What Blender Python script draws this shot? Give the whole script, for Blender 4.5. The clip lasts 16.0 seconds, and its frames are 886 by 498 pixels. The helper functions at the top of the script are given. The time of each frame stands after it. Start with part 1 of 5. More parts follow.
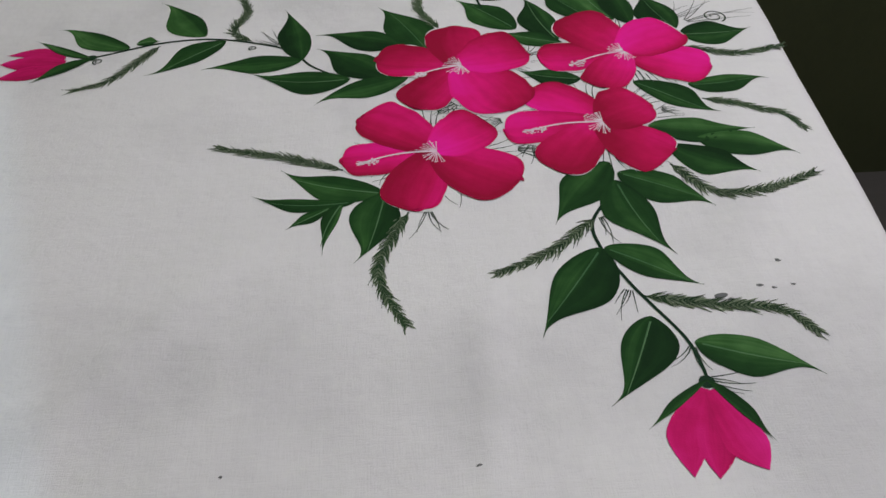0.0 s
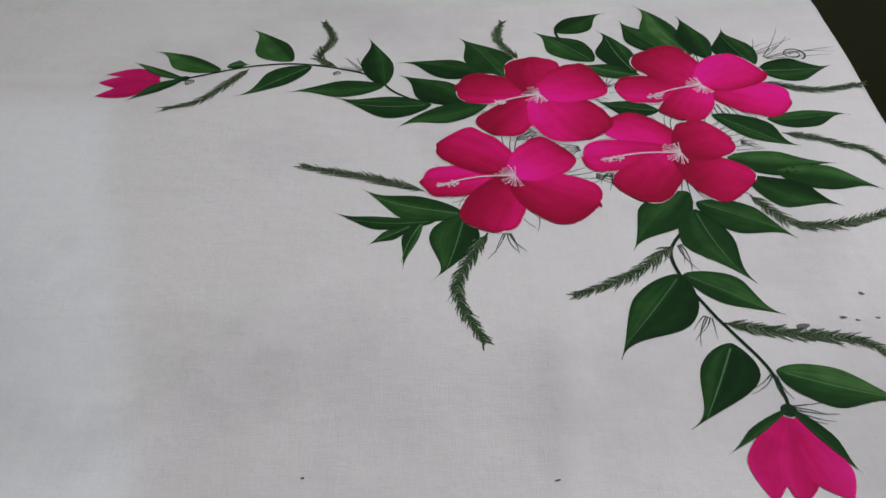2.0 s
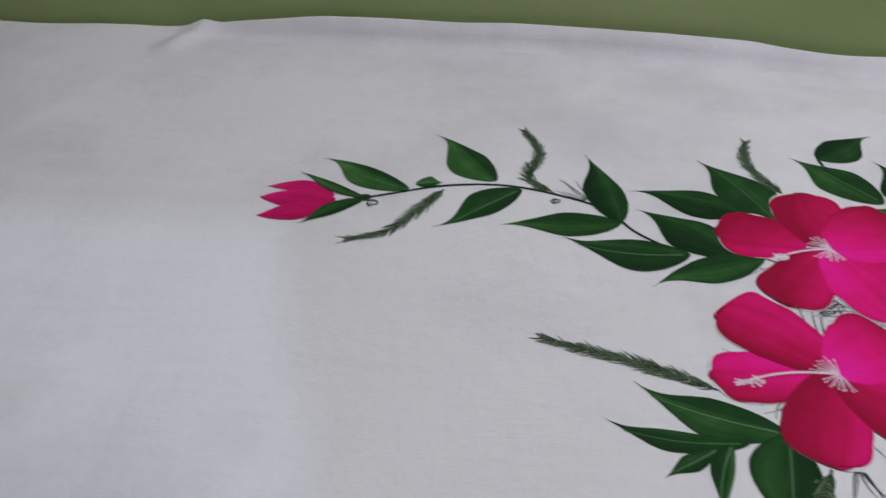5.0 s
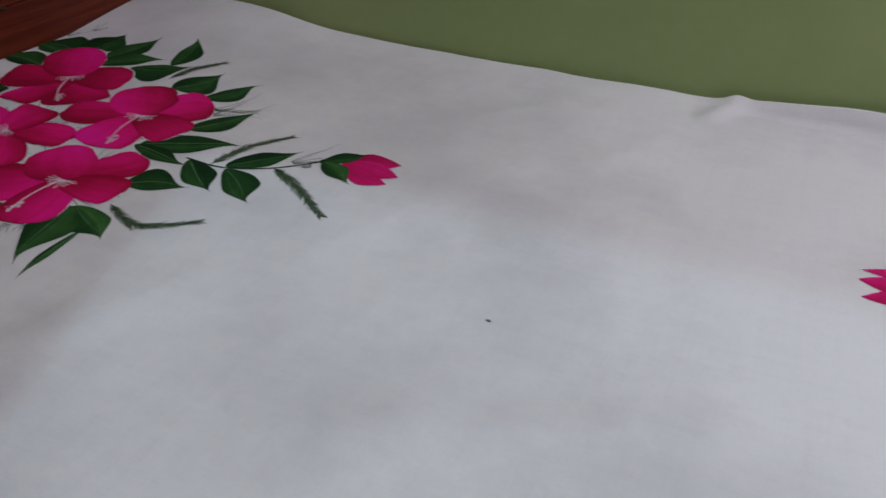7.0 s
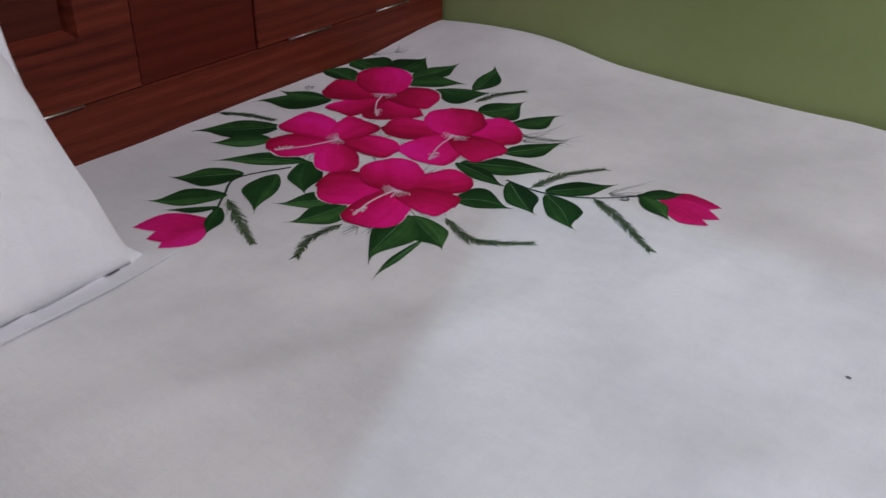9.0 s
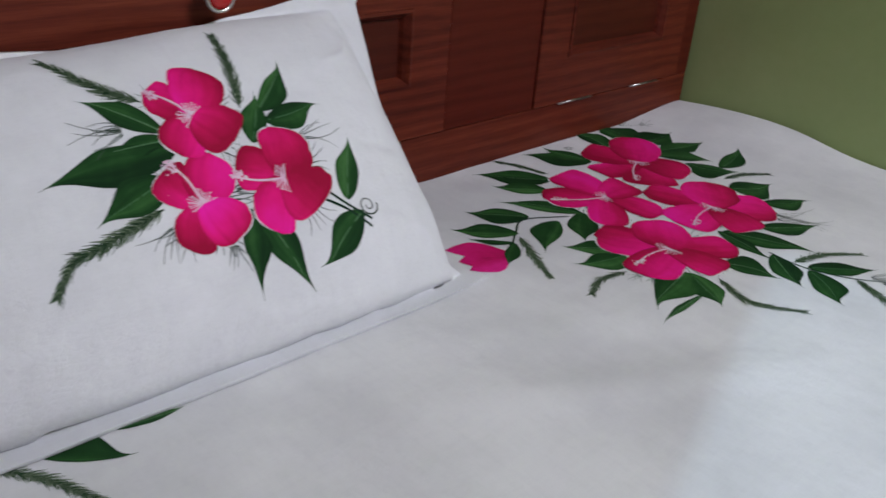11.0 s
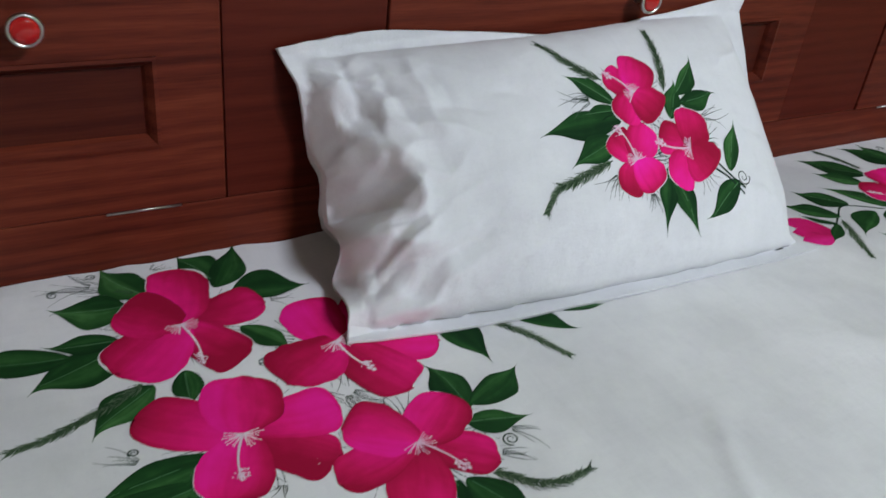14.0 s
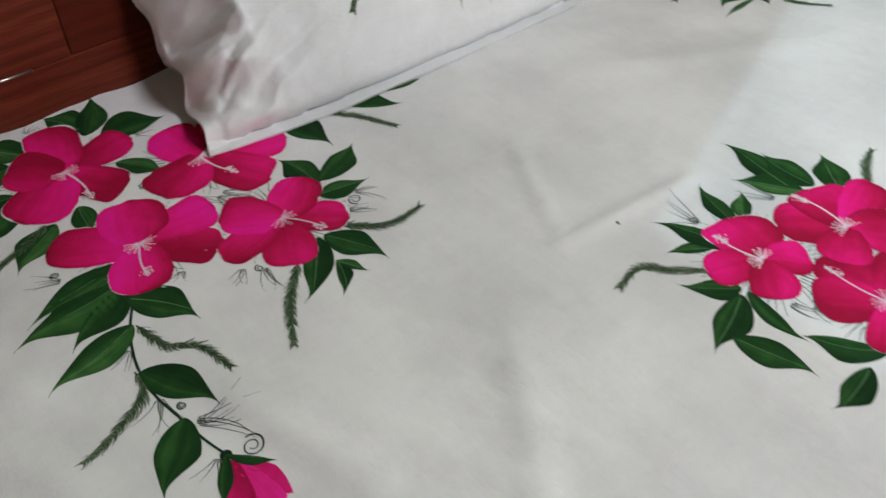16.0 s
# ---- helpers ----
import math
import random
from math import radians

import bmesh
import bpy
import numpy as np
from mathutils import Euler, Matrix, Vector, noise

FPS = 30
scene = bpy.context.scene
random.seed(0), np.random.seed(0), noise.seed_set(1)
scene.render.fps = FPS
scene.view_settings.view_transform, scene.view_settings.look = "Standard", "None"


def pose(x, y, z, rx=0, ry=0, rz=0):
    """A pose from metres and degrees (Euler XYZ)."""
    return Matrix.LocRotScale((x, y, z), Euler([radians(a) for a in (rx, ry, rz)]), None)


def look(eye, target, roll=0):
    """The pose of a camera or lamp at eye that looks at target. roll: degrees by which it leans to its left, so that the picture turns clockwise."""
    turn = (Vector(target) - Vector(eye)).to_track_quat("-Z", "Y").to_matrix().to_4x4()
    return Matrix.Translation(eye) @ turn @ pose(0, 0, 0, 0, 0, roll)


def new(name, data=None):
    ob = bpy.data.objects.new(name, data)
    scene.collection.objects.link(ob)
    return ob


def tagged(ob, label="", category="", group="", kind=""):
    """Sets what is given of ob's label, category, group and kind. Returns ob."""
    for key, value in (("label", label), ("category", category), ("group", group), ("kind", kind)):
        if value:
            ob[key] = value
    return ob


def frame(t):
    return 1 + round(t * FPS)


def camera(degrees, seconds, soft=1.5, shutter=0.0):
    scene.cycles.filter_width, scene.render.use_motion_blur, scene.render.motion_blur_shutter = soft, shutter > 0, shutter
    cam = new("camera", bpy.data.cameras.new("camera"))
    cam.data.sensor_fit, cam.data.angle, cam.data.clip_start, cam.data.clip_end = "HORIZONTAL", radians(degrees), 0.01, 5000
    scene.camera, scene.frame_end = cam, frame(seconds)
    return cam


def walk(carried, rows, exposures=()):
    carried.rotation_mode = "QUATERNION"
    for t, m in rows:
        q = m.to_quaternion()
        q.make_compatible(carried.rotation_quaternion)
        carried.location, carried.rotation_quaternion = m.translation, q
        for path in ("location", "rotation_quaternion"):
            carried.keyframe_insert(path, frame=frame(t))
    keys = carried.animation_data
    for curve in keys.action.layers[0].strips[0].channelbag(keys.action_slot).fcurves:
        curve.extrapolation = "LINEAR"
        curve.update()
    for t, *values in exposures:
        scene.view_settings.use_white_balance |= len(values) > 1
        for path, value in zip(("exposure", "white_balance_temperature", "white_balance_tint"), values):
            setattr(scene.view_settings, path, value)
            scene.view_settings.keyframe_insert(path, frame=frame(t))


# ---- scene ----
cam = camera(54.9, 16.0, soft=1.5, shutter=0.35)
PATH = [
    (0, (0.166, 0.199, 0.943), (0.268, 1.659, -0.42), -0.5),
    (0.5, (0.169, 0.172, 0.953), (0.256, 1.664, -0.377), -1.0),
    (1, (0.152, 0.166, 0.961), (0.185, 1.724, -0.292), -1.6),
    (1.5, (0.146, 0.164, 0.955), (0.132, 1.714, -0.308), -1.4),
    (2, (0.144, 0.181, 0.938), (0.128, 1.708, -0.352), -1.3),
    (2.5, (0.142, 0.254, 0.92), (0.173, 1.788, -0.363), 0.2),
    (3, (0.143, 0.326, 0.902), (0.195, 1.855, -0.385), 0.8),
    (5.5, (-0.084, 0.386, 0.892), (-0.324, 2.008, -0.253), -0.4),
    (6, (-0.149, 0.351, 0.893), (-0.564, 1.962, -0.217), -0.9),
    (6.5, (-0.265, 0.289, 0.921), (-0.816, 1.865, -0.178), 0.2),
    (7, (-0.312, 0.262, 0.921), (-0.976, 1.808, -0.159), 1.3),
    (7.5, (-0.356, 0.24, 0.925), (-1.153, 1.746, -0.123), 0.7),
    (8, (-0.392, 0.217, 0.926), (-1.284, 1.682, -0.102), -0.2),
    (8.5, (-0.423, 0.192, 0.926), (-1.381, 1.614, -0.105), 0.1),
    (9, (-0.446, 0.168, 0.924), (-1.451, 1.562, -0.1), 1.1),
    (11.5, (-0.524, -0.111, 0.954), (-1.871, 1.081, 0.079), 6.3),
    (12, (-0.529, -0.183, 0.964), (-1.958, 0.916, 0.099), 8.3),
    (12.5, (-0.532, -0.232, 0.975), (-1.992, 0.811, 0.093), 8.1),
    (13, (-0.524, -0.282, 0.986), (-1.994, 0.717, 0.069), 7.9),
    (13.5, (-0.496, -0.324, 1.007), (-1.965, 0.627, 0.039), 7.4),
    (14, (-0.453, -0.368, 1.033), (-1.922, 0.524, 0.01), 6.6),
    (14.5, (-0.409, -0.398, 1.058), (-1.865, 0.412, -0.05), 5.4),
    (15, (-0.376, -0.416, 1.083), (-1.809, 0.349, -0.084), 3.7),
    (15.5, (-0.337, -0.406, 1.085), (-1.596, 0.451, -0.211), 1.0),
    (16, (-0.27, -0.4, 1.117), (-1.391, 0.534, -0.25), -1.0),
]
EXPOSURES = [(0.0, -0.93, 6700, 4), (3.0, -1.02, 6550, 6), (5.5, -0.88, 6350, 8), (6.0, -0.97, 6350, 10), (6.5, -1.0, 6350, 11), (7.0, -0.82, 6400, 10), (7.5, -0.82, 6400, 11), (8.0, -0.55, 6400, 12), (8.5, -0.47, 6400, 12), (9.0, -0.46, 6450, 12), (11.5, -0.15, 6150, 1), (12.5, -0.1, 6050, -7), (13.5, -0.03, 5950, -7), (14.5, 0.1, 6250, 2), (15.5, 0.1, 6500, -1), (16.0, -0.03, 6750, 0)]
walk(cam, [(t, look(eye, target, roll)) for t, eye, target, roll in PATH], EXPOSURES)
TUBE_W, DAY = 84.0, 1.0


# ---- light ----
world = bpy.data.worlds.new("sky")
scene.world = world
world.use_nodes = True
sky = world.node_tree.nodes.new("ShaderNodeTexSky")
sky.sky_type, sky.sun_disc, sky.sun_elevation, sky.sun_rotation = "NISHITA", False, radians(35), radians(200)
world.node_tree.links.new(sky.outputs[0], world.node_tree.nodes["Background"].inputs[0])
world.node_tree.nodes["Background"].inputs[1].default_value = 0.05


def area(name, eye, target, width, height, watts, colour):
    data = bpy.data.lights.new(name, "AREA")
    data.shape, data.size, data.size_y, data.energy, data.color = "RECTANGLE", width, height, watts, colour
    ob = new(name, data)
    ob.matrix_world = look(eye, target)
    return ob


TUBE_X, TUBE_Y, ROOF, WALL_Y = 1.10, 1.02, 2.75, 1.352
# fluorescent tube under the ceiling, lengthwise over the bed's foot
area("tube_glow", (TUBE_X, TUBE_Y, ROOF - 0.105), (TUBE_X - 1.4, TUBE_Y - 0.60, 0.0), 1.15, 0.04, TUBE_W, (0.905, 0.85, 0.985))
# pale daylight that falls in through the window behind the camera
sun = bpy.data.lights.new("daylight", "SUN")
sun.energy, sun.angle, sun.color = DAY, radians(0.65), (0.56, 0.81, 1.0)
new("daylight", sun).matrix_world = look((0.66, -2.0, 1.4), (0.0, 0.0, 0.0))


# ---- materials ----
def material(name):
    m = bpy.data.materials.new(name)
    m.use_nodes = True
    nt = m.node_tree
    return m, nt, nt.nodes["Principled BSDF"]


def node(nt, kind, **values):
    n = nt.nodes.new(kind)
    for key, value in values.items():
        n.inputs[key.replace("_", " ")].default_value = value
    return n


def ramp(nt, source, *stops):
    r = nt.nodes.new("ShaderNodeValToRGB")
    els = r.color_ramp.elements
    while len(els) < len(stops):
        els.new(0.5)
    for e, (at, c) in zip(els, stops):
        e.position, e.color = at, (*c, 1)
    nt.links.new(source, r.inputs[0])
    return r.outputs[0]


def mixed(nt, kind, fac, a, b):
    mx = nt.nodes.new("ShaderNodeMix")
    mx.data_type, mx.blend_type = "RGBA", kind
    for socket, value in ((mx.inputs[0], fac), (mx.inputs[6], a), (mx.inputs[7], b)):
        if isinstance(value, bpy.types.NodeSocket):
            nt.links.new(value, socket)
        elif isinstance(value, tuple):
            socket.default_value = (*value, 1)
        else:
            socket.default_value = value
    return mx.outputs[2]


def maths(nt, op, a, b=0.0, c=0.0):
    n = nt.nodes.new("ShaderNodeMath")
    n.operation = op
    for socket, value in zip(n.inputs, (a, b, c)):
        if isinstance(value, bpy.types.NodeSocket):
            nt.links.new(value, socket)
        else:
            socket.default_value = value
    return n.outputs[0]


def place_coord(nt, scale=(1, 1, 1), turn=(0, 0, 0)):
    """World-sized coordinates: every mesh stands at the origin."""
    co = nt.nodes.new("ShaderNodeTexCoord")
    mp = nt.nodes.new("ShaderNodeMapping")
    mp.inputs["Scale"].default_value, mp.inputs["Rotation"].default_value = scale, turn
    nt.links.new(co.outputs["Object"], mp.inputs[0])
    return mp.outputs[0]


def noise_tex(nt, vector, scale, detail=4.0, rough=0.55):
    n = node(nt, "ShaderNodeTexNoise", Scale=scale, Detail=detail, Roughness=rough)
    if vector is not None:
        nt.links.new(vector, n.inputs["Vector"])
    return n.outputs[0]


def bumped(nt, bsdf, height, strength, distance):
    b = node(nt, "ShaderNodeBump", Strength=strength, Distance=distance)
    nt.links.new(height, b.inputs["Height"])
    nt.links.new(b.outputs[0], bsdf.inputs["Normal"])


def cloth(name, colour, soil):
    """Plain-woven cotton: thread bump, slubs, faint greyish blotches."""
    m, nt, bsdf = material(name)
    co = place_coord(nt)
    blotch = noise_tex(nt, co, 6.5, 6.0, 0.62)
    smudge = noise_tex(nt, co, 1.7, 4.0, 0.6)
    slub_x = noise_tex(nt, place_coord(nt, (90, 1500, 300)), 1.0, 3.0)
    slub_y = noise_tex(nt, place_coord(nt, (1500, 90, 300)), 1.0, 3.0)
    slub = maths(nt, "ADD", slub_x, slub_y)
    base = ramp(nt, maths(nt, "MULTIPLY_ADD", smudge, 0.6, maths(nt, "MULTIPLY", blotch, 0.6)), (0.45, soil), (0.68, colour))
    tone = ramp(nt, slub, (0.7, (0.93, 0.93, 0.93)), (1.2, (1.0, 1.0, 1.0)))
    weft = noise_tex(nt, place_coord(nt, (5, 95, 40)), 1.0, 5.0, 0.65)
    warp = noise_tex(nt, place_coord(nt, (95, 5, 40)), 1.0, 5.0, 0.65)
    yarn = ramp(nt, maths(nt, "ADD", weft, warp), (0.78, (0.90, 0.90, 0.905)), (1.22, (1.0, 1.0, 1.0)))
    base = mixed(nt, "MULTIPLY", 0.26, base, yarn)
    nt.links.new(mixed(nt, "MULTIPLY", 0.7, base, tone), bsdf.inputs["Base Color"])
    bsdf.inputs["Roughness"].default_value = 0.92
    bsdf.inputs["Sheen Weight"].default_value = 0.1
    crumple = noise_tex(nt, co, 20.0, 6.0, 0.55)
    bumped(nt, bsdf, maths(nt, "ADD", maths(nt, "MULTIPLY", slub, 0.10), crumple), 0.45, 0.007)
    return m


def painted(name, stops, rough=0.8, streak=0.25, edge=0.0, blotch_scale=55.0, halves=0.0, swing=0.0):
    """Fabric paint: tones run along and across the stroke (UV), broken by brush streaks and by a share of its own."""
    m, nt, bsdf = material(name)
    uv = nt.nodes.new("ShaderNodeUVMap")
    sep = nt.nodes.new("ShaderNodeSeparateXYZ")
    nt.links.new(uv.outputs[0], sep.inputs[0])
    info = nt.nodes.new("ShaderNodeObjectInfo")
    along, across = sep.outputs[0], maths(nt, "ABSOLUTE", maths(nt, "SUBTRACT", sep.outputs[1], 0.5))
    strokes = node(nt, "ShaderNodeTexNoise", Scale=1.0, Detail=3.0)
    mp = nt.nodes.new("ShaderNodeMapping")
    mp.inputs["Scale"].default_value = (0.9, 6.0, 1.0)
    nt.links.new(uv.outputs[0], mp.inputs[0])
    shift = nt.nodes.new("ShaderNodeCombineXYZ")
    nt.links.new(maths(nt, "MULTIPLY", info.outputs["Random"], 37.0), shift.inputs[0])
    nt.links.new(shift.outputs[0], mp.inputs["Location"])
    nt.links.new(mp.outputs[0], strokes.inputs["Vector"])
    cloud = noise_tex(nt, place_coord(nt), blotch_scale, 2.0)
    v = maths(nt, "MULTIPLY_ADD", strokes.outputs[0], streak, maths(nt, "MULTIPLY", cloud, 0.35))
    side = maths(nt, "MULTIPLY", maths(nt, "SUBTRACT", info.outputs["Random"], 0.5), maths(nt, "SUBTRACT", sep.outputs[1], 0.5))
    v = maths(nt, "ADD", v, maths(nt, "MULTIPLY", side, 0.9))
    v = maths(nt, "ADD", v, maths(nt, "MULTIPLY", maths(nt, "SUBTRACT", info.outputs["Random"], 0.5), 0.3))
    v = maths(nt, "ADD", v, maths(nt, "MULTIPLY", along, 0.18 - 0.3 * halves))
    if halves:
        flank = maths(nt, "MINIMUM", maths(nt, "MAXIMUM", maths(nt, "MULTIPLY", maths(nt, "SUBTRACT", sep.outputs[1], 0.5), 7.0), -1.0), 1.0)
        which = maths(nt, "MULTIPLY_ADD", maths(nt, "GREATER_THAN", info.outputs["Random"], 0.5), 2.0, -1.0)
        near_rib = maths(nt, "SUBTRACT", 1.0, maths(nt, "MULTIPLY", across, 2.2))
        v = maths(nt, "ADD", v, maths(nt, "MULTIPLY", maths(nt, "MULTIPLY", flank, which), maths(nt, "MULTIPLY", near_rib, halves)))
    v = maths(nt, "SUBTRACT", v, maths(nt, "MULTIPLY", maths(nt, "POWER", maths(nt, "MULTIPLY", across, 2.0), 3.0), edge))
    if swing:
        turn = maths(nt, "MULTIPLY", info.outputs["Random"], 40.0)
        u2, v2 = maths(nt, "MULTIPLY_ADD", along, 2.0, -1.1), maths(nt, "MULTIPLY_ADD", sep.outputs[1], 2.0, -1.0)
        v = maths(nt, "ADD", maths(nt, "MULTIPLY", maths(nt, "COSINE", turn), v2), maths(nt, "MULTIPLY", maths(nt, "SINE", turn), u2))
        v = maths(nt, "MULTIPLY_ADD", v, swing, 0.42)
        v = maths(nt, "ADD", v, maths(nt, "MULTIPLY", maths(nt, "SUBTRACT", maths(nt, "FRACT", maths(nt, "MULTIPLY", info.outputs["Random"], 7.3)), 0.5), 0.42))
        v = maths(nt, "ADD", v, maths(nt, "MULTIPLY", maths(nt, "SUBTRACT", strokes.outputs[0], 0.5), streak))
        v = maths(nt, "ADD", v, maths(nt, "MULTIPLY", maths(nt, "SUBTRACT", cloud, 0.5), 0.22))
        v = maths(nt, "SUBTRACT", v, maths(nt, "MULTIPLY", maths(nt, "POWER", maths(nt, "MULTIPLY", across, 2.0), 5.0), edge))
        v = maths(nt, "SUBTRACT", v, maths(nt, "MULTIPLY", maths(nt, "POWER", along, 9.0), edge))
    nt.links.new(ramp(nt, v, *stops), bsdf.inputs["Base Color"])
    bsdf.inputs["Roughness"].default_value = rough
    bsdf.inputs["Specular IOR Level"].default_value = 0.12
    weave = noise_tex(nt, place_coord(nt), 900.0, 2.0)
    bumped(nt, bsdf, weave, 0.2, 0.001)
    return m


def wood(name, dark, mid, light, rough, scale, turn=(0, 0, 0)):
    """Varnished timber with the grain along y."""
    m, nt, bsdf = material(name)
    co = place_coord(nt, (scale, scale * 0.16, scale), turn)
    warp = noise_tex(nt, co, 1.3, 4.0)
    rings = node(nt, "ShaderNodeTexWave", Scale=3.1, Distortion=9.0, Detail=5.0, Detail_Scale=0.7, Detail_Roughness=0.65)
    rings.bands_direction = "Z"
    nt.links.new(co, rings.inputs["Vector"])
    streaks = noise_tex(nt, place_coord(nt, (58, 1.1, 58), turn), 1.0, 5.0, 0.6)
    pores = noise_tex(nt, place_coord(nt, (500, 22, 500), turn), 1.0, 2.0)
    v = maths(nt, "ADD", maths(nt, "MULTIPLY", rings.outputs["Fac"], 0.13), maths(nt, "MULTIPLY", warp, 0.45))
    v = maths(nt, "ADD", v, maths(nt, "MULTIPLY", streaks, 0.5))
    v = maths(nt, "ADD", v, maths(nt, "MULTIPLY", maths(nt, "SUBTRACT", pores, 0.5), 0.3))
    nt.links.new(ramp(nt, v, (0.34, dark), (0.57, mid), (0.86, light)), bsdf.inputs["Base Color"])
    bsdf.inputs["Roughness"].default_value = rough
    bsdf.inputs["Specular IOR Level"].default_value = 0.16
    bumped(nt, bsdf, pores, 0.12, 0.001)
    return m


def plaster(name, a, b, rough=0.75):
    m, nt, bsdf = material(name)
    co = place_coord(nt)
    v = noise_tex(nt, co, 2.2, 6.0, 0.6)
    fine = noise_tex(nt, co, 60.0, 4.0)
    nt.links.new(ramp(nt, maths(nt, "MULTIPLY_ADD", fine, 0.15, v), (0.35, a), (0.75, b)), bsdf.inputs["Base Color"])
    bsdf.inputs["Roughness"].default_value = rough
    bumped(nt, bsdf, fine, 0.15, 0.003)
    return m


def plain(name, colour, rough, metal=0.0):
    m, nt, bsdf = material(name)
    v = noise_tex(nt, place_coord(nt), 120.0, 3.0)
    nt.links.new(ramp(nt, v, (0.3, tuple(c * 0.82 for c in colour)), (0.7, colour)), bsdf.inputs["Base Color"])
    bsdf.inputs["Roughness"].default_value, bsdf.inputs["Metallic"].default_value = rough, metal
    return m


COTTON = cloth("white_cotton", (0.81, 0.81, 0.82), (0.65, 0.65, 0.665))
CASE_COTTON = cloth("pillow_cotton", (0.78, 0.79, 0.81), (0.66, 0.67, 0.69))
PINK = painted("pink_paint", ((0.06, (0.33, 0.004, 0.040)), (0.32, (0.54, 0.006, 0.088)), (0.56, (0.78, 0.009, 0.20)), (0.92, (0.92, 0.016, 0.40))), streak=0.30, edge=0.18, swing=0.27)
BUD_PINK = painted("bud_paint", ((0.1, (0.32, 0.004, 0.05)), (0.45, (0.60, 0.009, 0.14)), (0.8, (0.78, 0.022, 0.28))), streak=0.35)
GREEN = painted("leaf_paint", ((0.12, (0.007, 0.030, 0.009)), (0.45, (0.014, 0.056, 0.014)), (0.72, (0.034, 0.110, 0.027)), (0.95, (0.08, 0.19, 0.06))), streak=0.55, edge=0.2, halves=0.16)
DARK_GREEN = painted("stem_paint", ((0.2, (0.006, 0.022, 0.012)), (0.8, (0.020, 0.055, 0.028))))
FERN = painted("fern_paint", ((0.15, (0.008, 0.026, 0.010)), (0.5, (0.018, 0.050, 0.018)), (0.9, (0.045, 0.095, 0.038))))
FERN_SHADE = painted("fern_shade_paint", ((0.15, (0.10, 0.14, 0.085)), (0.5, (0.17, 0.21, 0.14)), (0.9, (0.30, 0.34, 0.27))))
GREY_INK = painted("wisp_paint", ((0.2, (0.02, 0.038, 0.024)), (0.8, (0.075, 0.105, 0.08))))
VEIN = painted("vein_paint", ((0.2, (0.045, 0.13, 0.05)), (0.8, (0.17, 0.30, 0.15))))
OUTLINE = painted("outline_paint", ((0.2, (0.70, 0.69, 0.71)), (0.8, (0.82, 0.81, 0.82))))
WHITE_INK = painted("stamen_paint", ((0.2, (0.74, 0.45, 0.60)), (0.6, (0.86, 0.80, 0.84))))
WOOD_DOOR = wood("striped_mahogany", (0.056, 0.009, 0.005), (0.118, 0.021, 0.010), (0.200, 0.046, 0.020), 0.48, 6.0)
WOOD_STILE = wood("plain_mahogany", (0.056, 0.007, 0.003), (0.080, 0.011, 0.005), (0.104, 0.017, 0.008), 0.5, 5.0)
WOOD_PANEL = wood("dark_mahogany", (0.042, 0.007, 0.004), (0.066, 0.012, 0.006), (0.092, 0.020, 0.010), 0.4, 5.0)
GREEN_WALL = plaster("green_wall_paint", (0.30, 0.40, 0.155), (0.39, 0.49, 0.215))
CREAM_WALL = plaster("cream_wall_paint", (0.43, 0.36, 0.31), (0.49, 0.42, 0.36))
# the wall's green darkened to carry the shade below bed height
SHADE_BAND = plaster("dark_olive_shade", (0.045, 0.058, 0.022), (0.065, 0.080, 0.032))
CEILING = plaster("grey_ceiling_paint", (0.20, 0.19, 0.18), (0.25, 0.24, 0.225))
FLOOR = plaster("cement_floor", (0.035, 0.034, 0.030), (0.060, 0.056, 0.050), 0.5)
STEEL = plain("steel", (0.62, 0.60, 0.57), 0.28, 1.0)
RED_GLASS = plain("red_enamel", (0.42, 0.012, 0.012), 0.12)
TICKING = plain("mattress_ticking", (0.36, 0.36, 0.42), 0.9)
WHITE_TIN = plain("white_enamelled_tin", (0.75, 0.75, 0.73), 0.4)
SPECK = plain("spilt_paint", (0.13, 0.14, 0.14), 0.7)
GLOW, _nt, _b = material("lit_tube")
_b.inputs["Emission Color"].default_value, _b.inputs["Emission Strength"].default_value = (1.0, 0.95, 0.9, 1), 6.0


# ---- building helpers ----
def link(name, verts, faces, mat, parent=None, label="", uvs=None, smooth=False):
    me = bpy.data.meshes.new(name)
    me.from_pydata([tuple(v) for v in verts], [], faces)
    me.materials.append(mat)
    if uvs is not None:
        layer = me.uv_layers.new(name="UVMap")
        for loop in me.loops:
            layer.data[loop.index].uv = uvs[loop.vertex_index]
    if smooth:
        me.polygons.foreach_set("use_smooth", [True] * len(me.polygons))
    ob = new(name, me)
    if parent:
        ob.parent = parent
    if label:
        tagged(ob, label)
    return ob


def part(name, bm, mat, parent=None, label="", smooth=False):
    me = bpy.data.meshes.new(name)
    bmesh.ops.recalc_face_normals(bm, faces=bm.faces)
    bm.to_mesh(me)
    bm.free()
    me.materials.append(mat)
    if smooth:
        me.polygons.foreach_set("use_smooth", [True] * len(me.polygons))
    ob = new(name, me)
    if parent:
        ob.parent = parent
    if label:
        tagged(ob, label)
    return ob


def box(bm, x0, x1, y0, y1, z0, z1, bevel=0.0):
    made = bmesh.ops.create_cube(bm, size=1.0, matrix=Matrix.LocRotScale(((x0 + x1) / 2, (y0 + y1) / 2, (z0 + z1) / 2), None, (x1 - x0, y1 - y0, z1 - z0)))
    if bevel:
        edges = {e for v in made["verts"] for e in v.link_edges}
        bmesh.ops.bevel(bm, geom=list(edges), offset=bevel, segments=2, affect="EDGES", profile=0.6)
    return bm


